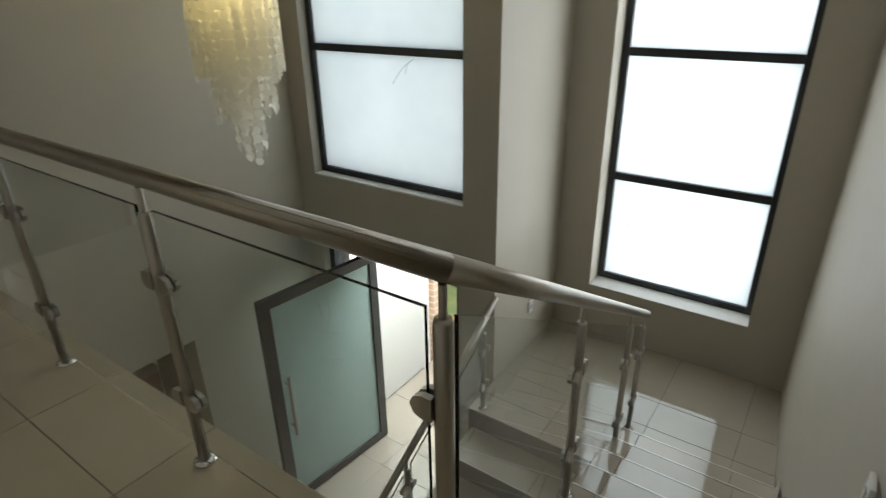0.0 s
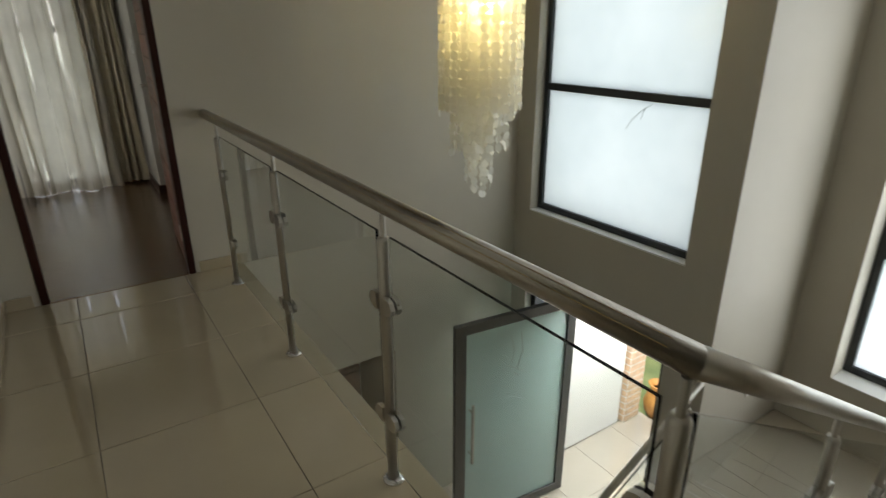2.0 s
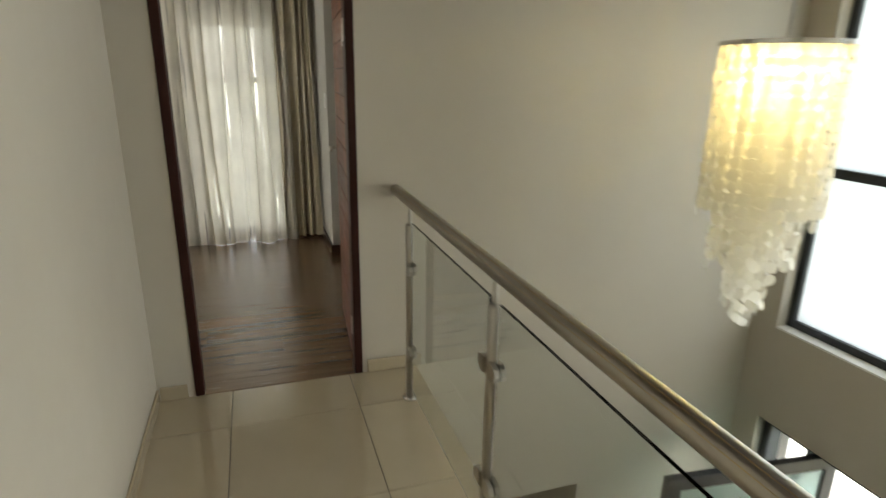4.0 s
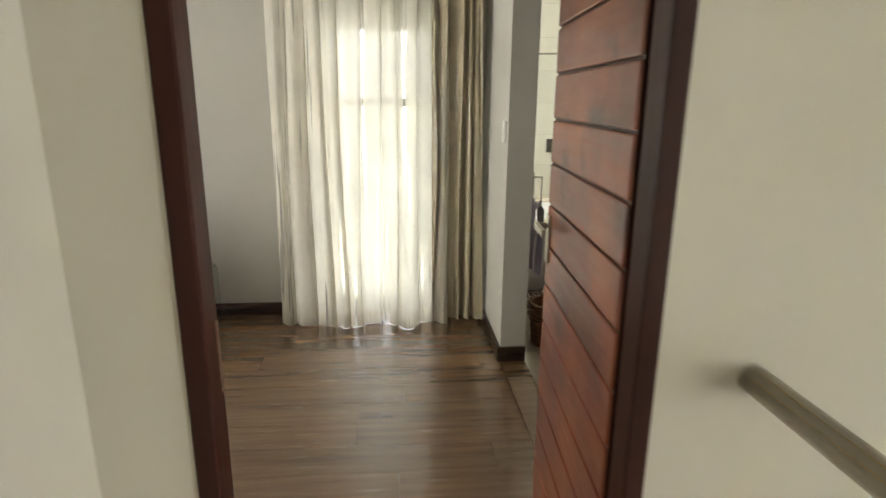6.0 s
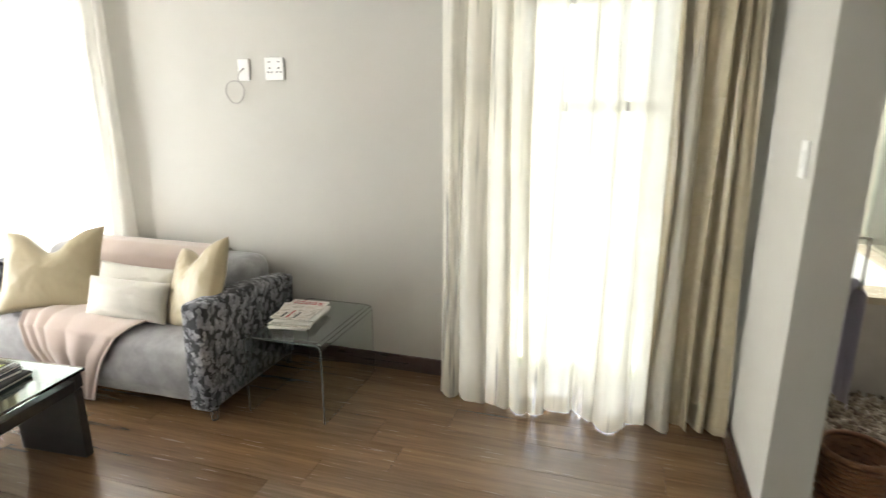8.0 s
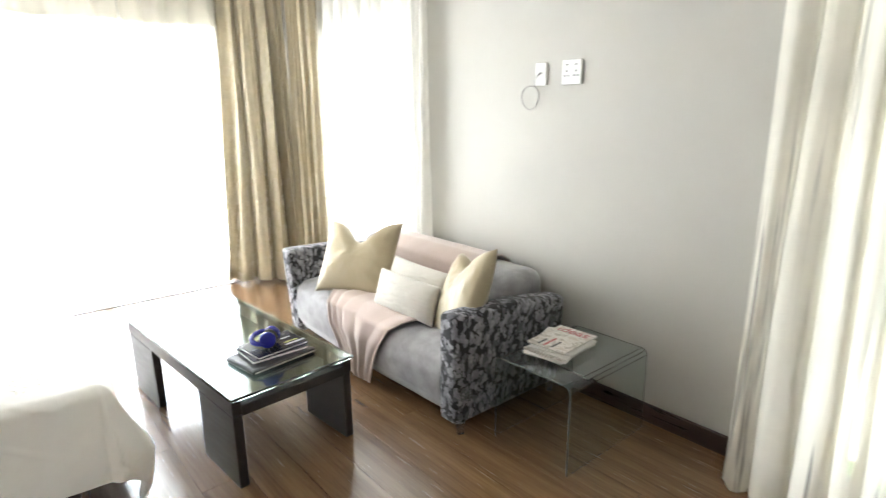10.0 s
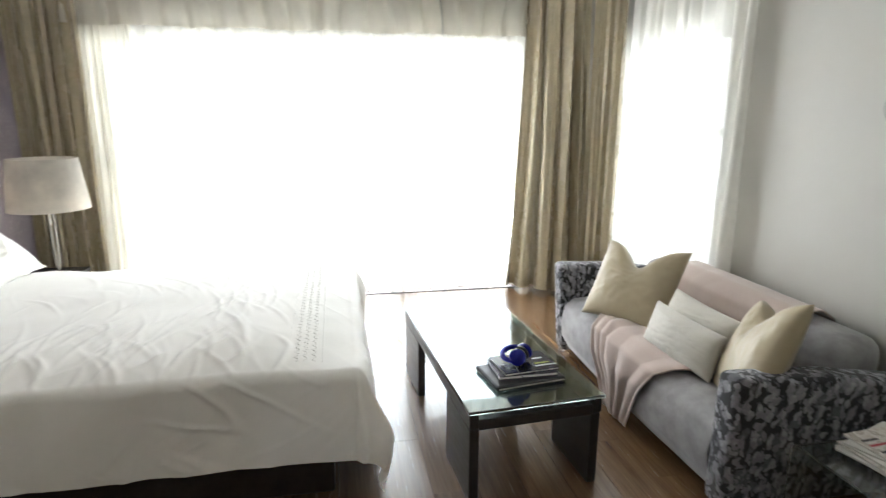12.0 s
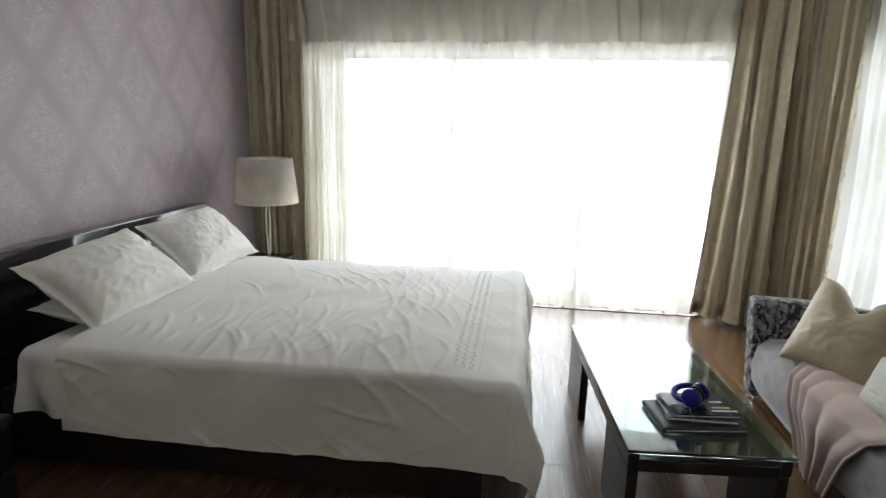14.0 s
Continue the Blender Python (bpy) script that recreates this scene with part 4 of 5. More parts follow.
def duvet_mesh():
    bm = bmesh.new()
    half, foot, head, top = 0.815, 1.15, -0.70, 0.615
    hang, fall = 0.40, 0.56

    def f(a, b):
        s = (a * 2 - 1) * (half + hang)
        t = head + b * (foot + fall - head)
        ex, ey = max(0.0, abs(s) - half), max(0.0, t - foot)
        drop = (ex ** 6 + ey ** 6) ** (1 / 6)
        sx = 1 if s > 0 else -1
        r = 0.045 if ex > ey else 0.06
        if drop > 0:
            dx, dy = ex / math.hypot(ex, ey) * sx, ey / math.hypot(ex, ey)
            bend = min(drop, r * math.pi / 2)
            corner = min(ex, ey) / max(ex, ey)
            spread = 0.05 + 0.06 * min(1.0, ey / max(ex, 0.05))
            outw = r * math.sin(bend / r) + spread * max(0, drop - r * 1.57)
            z = top - r * (1 - math.cos(bend / r)) - max(0, drop - r * 1.57) * 0.96
            x = sx * min(abs(s), half) + dx * outw
            y = min(t, foot) + dy * outw
            along = t if ex > ey else s
            k = min(1, drop / 0.28)
            near_foot = 1.0 if ey >= ex else 0.35 + 0.65 * max(0.0, (t - 0.7) / 0.5)
            wave = (0.007 * math.sin(along * 11 + 3.5 * wobble(along * 2.5, 1, 3)) + 0.020 * wobble(along * 3, drop * 2, 5)) * near_foot
            slant = 0.010 * wobble(along * 3.5 + drop * 4, drop * 2.5 - along * 2, 9) + 0.003 * wobble(along * 15 + drop * 14, drop * 5, 17) + 0.007 * ridge_line(along * 3.2 - drop * 5, drop * 2 + along * 0.8, 53) * max(0.0, 0.35 + wobble(along * 2.1, drop * 3, 71)) * 2 + 0.003 * ridge_line(along * 9 + drop * 11, drop * 3, 59) * min(1, drop / 0.1)
            soft = min(1, drop / 0.07)
            around = math.atan2(ey, ex)
            bulge = k * (0.10 * corner * math.sin(math.pi * min(1.0, drop / 0.52)) ** 0.8 + 0.009 * math.sin(around * 9 + 2.0 * wobble(drop * 4, 3, 77)) * min(1.0, 3 * corner))
            x += dx * (wave * k + slant * soft + bulge)
            y += dy * (wave * k + slant * soft + bulge)
            z += 0.012 * wobble(along * 2, 2, 8) * k
        else:
            x, y, z = s, t, top
        w = 0.020 * wobble(x * 1.8 + y, y * 2.2, 1) + 0.006 * wobble(x * 6 + 3 * y, y * 5, 3)
        edge = min(1.0, max(0.0, 1 - drop / 0.15))
        q = x * 0.87 + y * 0.5 + 0.12 * wobble(x * 2, y * 2, 31), y * 0.87 - x * 0.5 + 0.12 * wobble(x * 2, y * 2, 37)
        calm = max(0.0, 0.22 + 1.3 * wobble(x * 1.7, y * 1.7, 41))
        w += calm * edge * (0.0055 * ridge_line(q[0] * 1.1, q[1] * 5.0, 43) + 0.0030 * ridge_line(q[0] * 2.0, q[1] * 9.0, 47))
        for px, py, an, le, wi, he in CREASES:
            if abs(x - px) < 0.4 and abs(y - py) < 0.4:
                w += he * crease(x, y, px, py, an, le, wi) * edge
        puff = 0.035 * (1 - min(1, abs(s) / half) ** 4) * (1 - max(0, (t - head) / (foot - head) * 2 - 1) ** 6 if t < foot else 0)
        return (x, y, z + w + puff)

    sheet(bm, 310, 290, f)
    return bm


def bed_sheet_mesh():
    """The sheet over the head of the mattress, hanging at both sides."""
    bm = bmesh.new()

    def f(a, b):
        s = (a * 2 - 1) * 1.10
        y = -0.875 + 0.38 * b
        over = max(0.0, abs(s) - 0.80)
        sx = 1 if s > 0 else -1
        bend = min(over, 0.06 * math.pi / 2)
        out = 0.06 * math.sin(bend / 0.06) if over else 0.0
        fall = 0.06 * (1 - math.cos(bend / 0.06)) + max(0.0, over - 0.094)
        k = min(1, over / 0.15)
        fold = k * (0.022 * math.sin(y * 26 + 3 * wobble(y * 4, over * 3, 61)) + 0.02 * wobble(y * 7, over * 6, 63))
        return (sx * min(abs(s), 0.80) + sx * (out + 0.05 * over + fold), y - 0.10 * k * over * (1 - b), 0.588 - fall + 0.010 * wobble(s * 5, y * 6, 65))

    sheet(bm, 120, 40, f)
    return bm


solo("bed_sheet", bed_sheet_mesh(), M_LINEN, "white cotton sheet tucked over the mattress head", "sheet", smooth=True, at=pose(-3.03, -0.30, 0.0))
duvet = solo("duvet", duvet_mesh(), M_LINEN, "rumpled white cotton duvet spread over the bed", "duvet", smooth=True, at=pose(-3.03, -0.30, 0.0))
# embroidered band across the foot of the cover
def duvet_height(x, y):
    i, j = round((x / 1.215 + 1) / 2 * 310), round((y + 0.70) / 2.41 * 290)
    return duvet.data.vertices[i * 291 + j].co.z


bm = bmesh.new()
for row in range(5):
    wave = 0.0 if row in (0, 4) else 0.009
    line = [(x, BAND + row * 0.033 + wave * math.sin(x * 150 + row * 2.1)) for x in np.linspace(-0.76, 0.76, 300)]
    tube(bm, [(x, y, duvet_height(x, y) + 0.0002) for x, y in line], 0.0014, 5)
part("embroidered_band", bm, M_LINEN, duvet)
for label, w, h, t, at, seed in (
    ("plump white pillow leaning on the headboard", 0.70, 0.50, 0.25, pose(-2.70, -1.12, 0.775, 34, -5, 174), 21),
    ("plump white pillow at the far side of the bed", 0.66, 0.48, 0.25, pose(-3.52, -1.13, 0.79, 38, -3, 172), 23),
    ("white pillow lying flat under another pillow", 0.60, 0.40, 0.12, pose(-2.68, -1.12, 0.650, 10, 0, 178), 25),
    ("white pillow lying flat on the far side", 0.60, 0.40, 0.12, pose(-3.50, -1.12, 0.650, 10, 0, 182), 27),
):
    solo("pillow", cushion_mesh(w, h, t, 0.0, seed, 34, 0.36, 0.085), M_LINEN, label, "pillow", "pillows on the bed", smooth=True, at=at)


# ---- bedside ----
def nightstand(at, label):
    t = thing("nightstand", label, "nightstand", "nightstands beside the bed", at=at)
    part("body", boxes((-0.24, 0.24, -0.20, 0.20, 0.06, 0.42), bevel=0.004), M_WENGE, t)
    part("top", boxes((-0.25, 0.25, -0.21, 0.21, 0.42, 0.45), bevel=0.004), M_WENGE, t)
    for z in (0.075, 0.25):
        d = part("drawer_front", boxes((-0.225, 0.225, 0.201, 0.217, z, z + 0.16), bevel=0.003), M_WENGE, t)
        bm = bmesh.new()
        tube(bm, [(-0.06, 0.218, z + 0.1), (-0.06, 0.235, z + 0.1), (0.06, 0.235, z + 0.1), (0.06, 0.218, z + 0.1)], 0.005, 8)
        part("handle", bm, M_STEEL, d)
    for x in (-0.2, 0.2):
        for y in (-0.16, 0.16):
            part("leg", boxes((x - 0.02, x + 0.02, y - 0.02, y + 0.02, 0.0, 0.06)), M_WENGE, t)
    return t


nightstand((-4.40, -1.20, 0.0), "dark wooden nightstand under the table lamp")
nightstand((-1.68, -1.20, 0.0), "low dark wooden nightstand on the near side of the bed")

lamp = thing("table_lamp", "table lamp with a pale drum shade on a slim steel stem", "lamp", at=(-4.42, -1.10, 0.45))
bm = bmesh.new()
lathe(bm, [(0.085, 0.0), (0.085, 0.012), (0.05, 0.02), (0.012, 0.03)], sides=28)
part("foot", bm, M_STEEL, lamp, smooth=True)
bm = bmesh.new()
for s in (-1, 1):
    tube(bm, [(s * (0.012 + 0.022 * math.sin(math.pi * k / 12)), 0, 0.02 + 0.53 * k / 12) for k in range(13)], 0.006, 8)
part("stem", bm, M_STEEL, lamp, smooth=True)
bm = bmesh.new()
lathe(bm, [(0.245, 0.465), (0.205, 0.805), (0.201, 0.805), (0.241, 0.465), (0.245, 0.465)], sides=40, close=False)
M_SHADE = cloth("pale_damask_shade", (0.74, 0.69, 0.61), through=0.46, weave=120, vary=0.30)
part("shade", bm, M_SHADE, lamp, "pale cream patterned drum shade", smooth=True)
bm = bmesh.new()
for a in (0, 2.09, 4.19):
    tube(bm, [(0, 0, 0.55), (0.213 * math.cos(a), 0.213 * math.sin(a), 0.72)], 0.003, 6)
part("shade_carrier", bm, M_STEEL, lamp)


# ---- the chandelier ----
chand = thing("chandelier", "lit chandelier of capiz shell strands on a steel rod", "chandelier", at=(2.05, -0.87, 1.73))


def shell(bm, m, r):
    """A thin eight-sided shell disc at the pose m."""
    front, back = [], []
    for j in range(8):
        a = 2 * math.pi * j / 8
        p = Vector((r * math.cos(a), 0.0, r * math.sin(a)))
        front.append(bm.verts.new(m @ (p + Vector((0, 0.0012, 0)))))
        back.append(bm.verts.new(m @ (p - Vector((0, 0.0012, 0)))))
    bm.faces.new(front)
    bm.faces.new(back)
    for j in range(8):
        bm.faces.new((front[j], front[(j + 1) % 8], back[(j + 1) % 8], back[j]))


rng = random.Random(4)
SHELLS = []
for r in (0.027, 0.030, 0.025):
    bm = bmesh.new()
    shell(bm, Matrix(), r)
    SHELLS.append(mesh_of("shell", bm, M_SHELL))
rest = bmesh.new()
cords = bmesh.new()
for radius, number, count in ((0.252, 26, 14), (0.215, 17, 14), (0.175, 16, 17), (0.130, 10, 17), (0.085, 8, 21), (0.04, 4, 22)):
    for i in range(number):
        a = 2 * math.pi * (i + 0.37 * count) / number
        shells = count + (1 if i % 5 == 0 else 0)
        step, swing = (0.0495, 14) if radius > 0.2 else (0.0555, 38)
        tube(cords, [(radius * math.cos(a), radius * math.sin(a), 0), (radius * math.cos(a), radius * math.sin(a), -0.03 - step * shells)], 0.0009, 3)
        for k in range(shells):
            m = pose(radius * math.cos(a), radius * math.sin(a), -0.038 - k * step, rng.uniform(-6, 6), 0, math.degrees(a) + 90 + rng.uniform(-swing, swing))
            if radius > 0.2 and math.cos(a) + math.sin(a) < 0.35 and k < 13:
                o = new("shell", SHELLS[(i + k) % 3])
                o.parent = chand
                o.matrix_basis = m
            else:
                shell(rest, m, rng.uniform(0.024, 0.029))
tagged(part("shell_rest", rest, M_SHELL, chand), kind="stuff")
tagged(part("cord", cords, M_STEEL, chand), kind="stuff")
bm = bmesh.new()
lathe(bm, [(0.262, -0.018), (0.262, 0.0), (0.245, 0.0), (0.245, -0.018), (0.262, -0.018)], sides=48, close=False)
for a in range(4):
    tube(bm, [(0, 0, -0.006), (0.25 * math.cos(a * math.pi / 2), 0.25 * math.sin(a * math.pi / 2), -0.006)], 0.006, 8)
part("ring", bm, M_CHROME, chand, "chrome top ring", smooth=False)
bm = bmesh.new()
tube(bm, [(0, 0, -0.02), (0, 0, TOP - 1.73 - 0.02)], 0.008, 10)
part("rod", bm, M_STEEL, chand)
bm = bmesh.new()
lathe(bm, [(0.06, TOP - 1.73 - 0.03), (0.06, TOP - 1.73 - 0.001)], sides=24)
part("ceiling_rose", bm, M_CHROME, chand)
for x, y in ((0.05, 0.03), (-0.05, 0.02), (0.0, -0.06)):
    bm = bmesh.new()
    lathe(bm, [(0.008, -0.08), (0.012, -0.09), (0.022, -0.125), (0.018, -0.145), (0.004, -0.153)], (x, y, 0), 12)
    part("bulb", bm, M_BULB, chand, "warm glowing bulb", smooth=True)


# ---- entrance door ----
pivot = thing("entrance_door", "open pivot door of frosted glass in a charcoal frame with a bar handle", "door", at=(3.30, -0.64, GROUND), turn=174)
# local +x runs from the pivot to the free edge
part("stile", boxes((-0.03, 0.06, -0.025, 0.025, 0.01, 2.14), bevel=0.003), M_ALU, pivot)
part("stile", boxes((1.09, 1.19, -0.025, 0.025, 0.01, 2.14), bevel=0.003), M_ALU, pivot)
part("rail", boxes((0.06, 1.09, -0.025, 0.025, 2.05, 2.14), bevel=0.003), M_ALU, pivot)
part("rail", boxes((0.06, 1.09, -0.025, 0.025, 0.01, 0.10), bevel=0.003), M_ALU, pivot)
k = Nodes("etched_door_glass")
k.set(Base_Color=(0.58, 0.69, 0.68), Roughness=0.35)
tr = k.n("ShaderNodeBsdfTranslucent", Color=(0.70, 0.86, 0.84, 1))
mx = k.n("ShaderNodeMixShader", Fac=0.6)
k.l(k.b.outputs[0], mx.inputs[1])
k.l(tr.outputs[0], mx.inputs[2])
k.l(mx.outputs[0], k.out.inputs["Surface"])
M_DOOR_FROST = k.m
part("pane", boxes((0.06, 1.09, -0.005, 0.005, 0.10, 2.05)), M_DOOR_FROST, pivot, "etched greenish glass pane")
for s in (-1, 1):
    bm = bmesh.new()
    tube(bm, [(1.05, s * 0.075, 0.80), (1.05, s * 0.075, 1.40)], 0.014, 14)
    for z in (0.88, 1.32):
        tube(bm, [(1.05, s * 0.006, z), (1.05, s * 0.07, z)], 0.008, 10)
    part("bar_handle", bm, M_STEEL, pivot, "long steel bar handle")
fr = thing("entrance_frame", "charcoal aluminium frame round the entrance doorway", "door frame", kind="structure")
part("jamb", boxes((3.20, 3.32, -0.26, -0.20, GROUND, -0.66), bevel=0.003), M_ALU, fr)
part("jamb", boxes((3.20, 3.32, -1.69, -1.63, GROUND, -0.66), bevel=0.003), M_ALU, fr)
part("head", boxes((3.20, 3.32, -1.63, -0.26, -0.72, -0.66), bevel=0.003), M_ALU, fr)
part("mullion", boxes((3.22, 3.31, -0.56, -0.52, GROUND, -0.72), bevel=0.003), M_ALU, fr)
p = part("side_pane", boxes((3.26, 3.268, -0.52, -0.26, GROUND, -0.72)), M_DOOR_GLASS, fr)
p.visible_shadow = False


# ---- small things in the bedroom ----
M_SLOT = plain("grey_socket_slot", (0.16, 0.155, 0.15), 0.5)


def plate(name, label, x0, x1, z0, z1, dots):
    ob = thing(name, label, "socket", "sockets on the wall")
    p = part("plate", boxes((x0, x1, 3.028, 3.0395, z0, z1), bevel=0.003), M_PLASTIC, ob)
    for x, z, w, h in dots:
        part("slot", boxes((x - w / 2, x + w / 2, 3.0265, 3.029, z - h / 2, z + h / 2)), M_SLOT, p)
    return ob


plate("aerial_socket", "small white aerial socket with a loop of cable", -2.105, -2.033, 1.637, 1.752, [(-2.069, 1.70, 0.009, 0.009)])
plate("power_socket", "white double power socket on the grey wall", -1.931, -1.812, 1.637, 1.757, [(x + dx, 1.68 + dz, 0.009, 0.009) for x in (-1.900, -1.843) for dx, dz in ((0, 0.022), (-0.011, 0), (0.011, 0))] + [(-1.90, 1.733, 0.014, 0.006), (-1.843, 1.733, 0.014, 0.006)])
bm = bmesh.new()
tube(bm, [(-2.069, 3.025, 1.70), (-2.08, 3.010, 1.685), (-2.095, 3.008, 1.66)] + [(-2.125 + 0.060 * math.cos(a), 3.012 + 0.006 * math.sin(2 * a), 1.575 + 0.062 * math.sin(a)) for a in [1.05 - 0.42 * k for k in range(19)]], 0.0035, 8)
solo("cable", bm, plain("grey_cable", (0.42, 0.40, 0.37), 0.5), "coiled grey aerial cable hanging from its socket", "cable", smooth=True)
sw = thing("light_switch", "white light switch on the end of the wall", "light switch")
part("plate", boxes((0.531, 0.5395, 2.245, 2.315, 1.29, 1.41), bevel=0.003), M_PLASTIC, sw)
part("rocker", boxes((0.527, 0.5315, 2.268, 2.292, 1.32, 1.38), bevel=0.002), M_PLASTIC, sw)

M_PAGE = plain("paper_pages", (0.72, 0.70, 0.66), 0.7)
def magazine_cover():
    k = Nodes("magazine_cover")
    n = k.noise(22.0, 4)
    k.set(Base_Color=k.ramp(n, (0.38, (0.62, 0.55, 0.48)), (0.50, (0.78, 0.74, 0.70)), (0.58, (0.42, 0.36, 0.30)), (0.66, (0.74, 0.70, 0.64))), Roughness=0.3)
    return k.m


M_COVER = magazine_cover()
rng = random.Random(3)
for i in range(6):
    turn = rng.uniform(-13, 9) + 14
    m = thing("magazine", "glossy magazine in a loose stack on the glass side table", "magazine", "magazines on the side table", at=(-1.585 + rng.uniform(-0.026, 0.022), 2.65 + rng.uniform(-0.028, 0.02), 0.4155 + i * 0.0082), turn=turn)
    part("page_block", boxes((-0.103, 0.103, -0.138, 0.138, 0.0006, 0.0074)), M_PAGE, m)
    part("cover", boxes((-0.105, 0.105, -0.140, 0.140, 0.0074, 0.0080)), M_COVER if i in (2, 5) else M_PAGE, m)
top_magazine = m
def words(text, size, material, parent, at, name="title"):
    cu = bpy.data.curves.new(name, "FONT")
    cu.body, cu.size, cu.align_x, cu.extrude = text, size, "CENTER", 0.0003
    tmp = bpy.data.objects.new("tmp", cu)
    scene.collection.objects.link(tmp)
    me = bpy.data.meshes.new_from_object(tmp.evaluated_get(bpy.context.evaluated_depsgraph_get()))
    bpy.data.objects.remove(tmp)
    me.materials.append(material)
    o = new(name, me)
    o.parent = parent
    o.matrix_basis = at
    return o


M_RED = plain("red_print", (0.45, 0.04, 0.06), 0.4)
words("ideas", 0.085, M_RED, top_magazine, pose(0.0, 0.075, 0.0085, 0, 0, 0))
for k, (x, w) in enumerate(((0.02, 0.08), (-0.02, 0.10), (-0.05, 0.07))):
    part("print_bar", boxes((x - 0.006, x + 0.006, -0.12, -0.12 + w, 0.0080, 0.0084)), M_RED if k == 1 else M_BLACK, top_magazine)

TABLE = pose(-2.69, 1.485, 0.4185, 0, 0, 4.9)


def book(label, x, y, z, w, d, h, turn, cover):
    b = thing("book", label, "book", "books on the coffee table")
    b.matrix_basis = TABLE @ pose(x, y, z, 0, 0, turn)
    part("page_block", boxes((-w / 2 + 0.004, w / 2 - 0.003, -d / 2 + 0.003, d / 2 - 0.003, 0.003, h - 0.003)), M_PAGE, b)
    part("cover", boxes((-w / 2, w / 2, -d / 2, d / 2, 0, 0.003), (-w / 2, w / 2, -d / 2, d / 2, h - 0.003, h), (-w / 2, -w / 2 + 0.003, -d / 2, d / 2, 0.003, h - 0.003), bevel=0.0), cover, b)
    return b


case = thing("tablet_case", "black zipped tablet case under the books", "tablet case")
case.matrix_basis = TABLE @ pose(0.29, 0.07, 0.0, 0, 0, 4)
part("body", boxes((-0.118, 0.118, -0.165, 0.165, 0.0, 0.024), bevel=0.010), M_BLACK, case)
bm = bmesh.new()
tube(bm, [(0.118, -0.155, 0.012), (0.118, 0.155, 0.012)], 0.003, 6)
part("zip", bm, M_STEEL, case)
M_BOOK1 = plain("dark_blue_cover", (0.02, 0.02, 0.035), 0.25, vary=0.3)
M_BOOK2 = plain("grey_print_cover", (0.10, 0.10, 0.11), 0.25, vary=0.5, scale=30)
book("thin dark hardback book under the headphones", 0.275, 0.085, 0.0245, 0.19, 0.265, 0.016, -4, M_BOOK2)
top_book = book("glossy dark magazine with coloured print under the headphones", 0.27, 0.095, 0.041, 0.185, 0.255, 0.013, 2, M_BOOK1)
for k, (x, y, w, col) in enumerate(((0.055, 0.03, 0.10, (0.5, 0.5, 0.5)), (0.03, 0.04, 0.07, (0.35, 0.38, 0.06)), (-0.02, 0.05, 0.05, (0.4, 0.4, 0.4)))):
    part("print_bar", boxes((x - 0.006, x + 0.006, y, y + w, 0.013, 0.0134)), plain("print_ink", col, 0.4), top_book)

phones = thing("headphones", "glossy blue folded headphones lying on the books", "headphones")
phones.matrix_basis = TABLE @ pose(0.265, 0.06, 0.0545, 0, 0, 135)
bm = bmesh.new()
arc = [(0.062 * math.cos(a), 0.060 * math.sin(a), 0.040 + 0.010 * math.cos(a)) for a in [math.pi * k / 16 - 0.1 for k in range(19)]]
tube(bm, arc, 0.010, 10, taper=[0.008 + 0.005 * math.sin(math.pi * k / 18) for k in range(19)])
part("headband", bm, M_BLUE, phones, smooth=True)
for sx, tip in ((1, 24), (-1, -30)):
    bm = bmesh.new()
    lathe(bm, [(0.001, 0.0), (0.032, 0.002), (0.038, 0.012), (0.036, 0.022), (0.028, 0.030), (0.001, 0.033)], sides=24, close=False)
    bm.transform(pose(sx * 0.030, -0.020, 0.040, 15, sx * 72, 0))
    cup = part("ear_cup", bm, M_BLUE, phones, smooth=True)
    bm = bmesh.new()
    lathe(bm, [(0.016, 0.0), (0.034, 0.001), (0.036, -0.008), (0.020, -0.010), (0.016, 0.0)], sides=24, close=False)
    bm.transform(pose(sx * 0.028, -0.020, 0.040, 15, sx * 72, 0))
    part("ear_pad", bm, M_BLACK, cup, smooth=True)
bm = bmesh.new()
tube(bm, [(-0.05 - 0.02 * k, -0.03 - 0.012 * k + 0.008 * math.sin(k * 1.3), 0.004) for k in range(7)], 0.0018, 6)
part("cord", bm, M_BLACK, phones)

# ---- bathroom ----
M_BATHTILE = tile_material("cream_bath_tile", (0.66, 0.63, 0.52), 0.10)
M_GREYTILE = tile_material("grey_bath_tile", (0.31, 0.285, 0.25), 0.12)
M_BATH = plain("white_acrylic", (0.80, 0.80, 0.78), 0.15, vary=0.02)
M_DECK = plain("cream_stone_deck", (0.62, 0.54, 0.42), 0.25, vary=0.06)
bath = thing("bathtub", "built-in bathtub with a grey panel and cream deck", "bathtub")
part("panel", boxes((0.70, 1.64, 3.47, 3.53, 0.0, 0.52)), plain("grey_bath_panel", (0.58, 0.54, 0.50), 0.4), bath)
part("panel", boxes((1.58, 1.64, 3.53, 4.69, 0.0, 0.52)), plain("grey_end_panel", (0.58, 0.54, 0.50), 0.4), bath)
part("deck", boxes((0.70, 1.66, 3.45, 3.66, 0.52, 0.56), (0.70, 1.66, 4.55, 4.69, 0.52, 0.56), (0.70, 0.84, 3.66, 4.55, 0.52, 0.56), (1.52, 1.66, 3.66, 4.55, 0.52, 0.56), bevel=0.004), M_DECK, bath)
bm = bmesh.new()
sheet(bm, 16, 16, lambda u, v: (0.84 + 0.68 * u, 3.66 + 0.89 * v, 0.545 - 0.40 * min(1, 12 * u * (1 - u)) * min(1, 12 * v * (1 - v))))
part("basin", bm, M_BATH, bath, smooth=True)
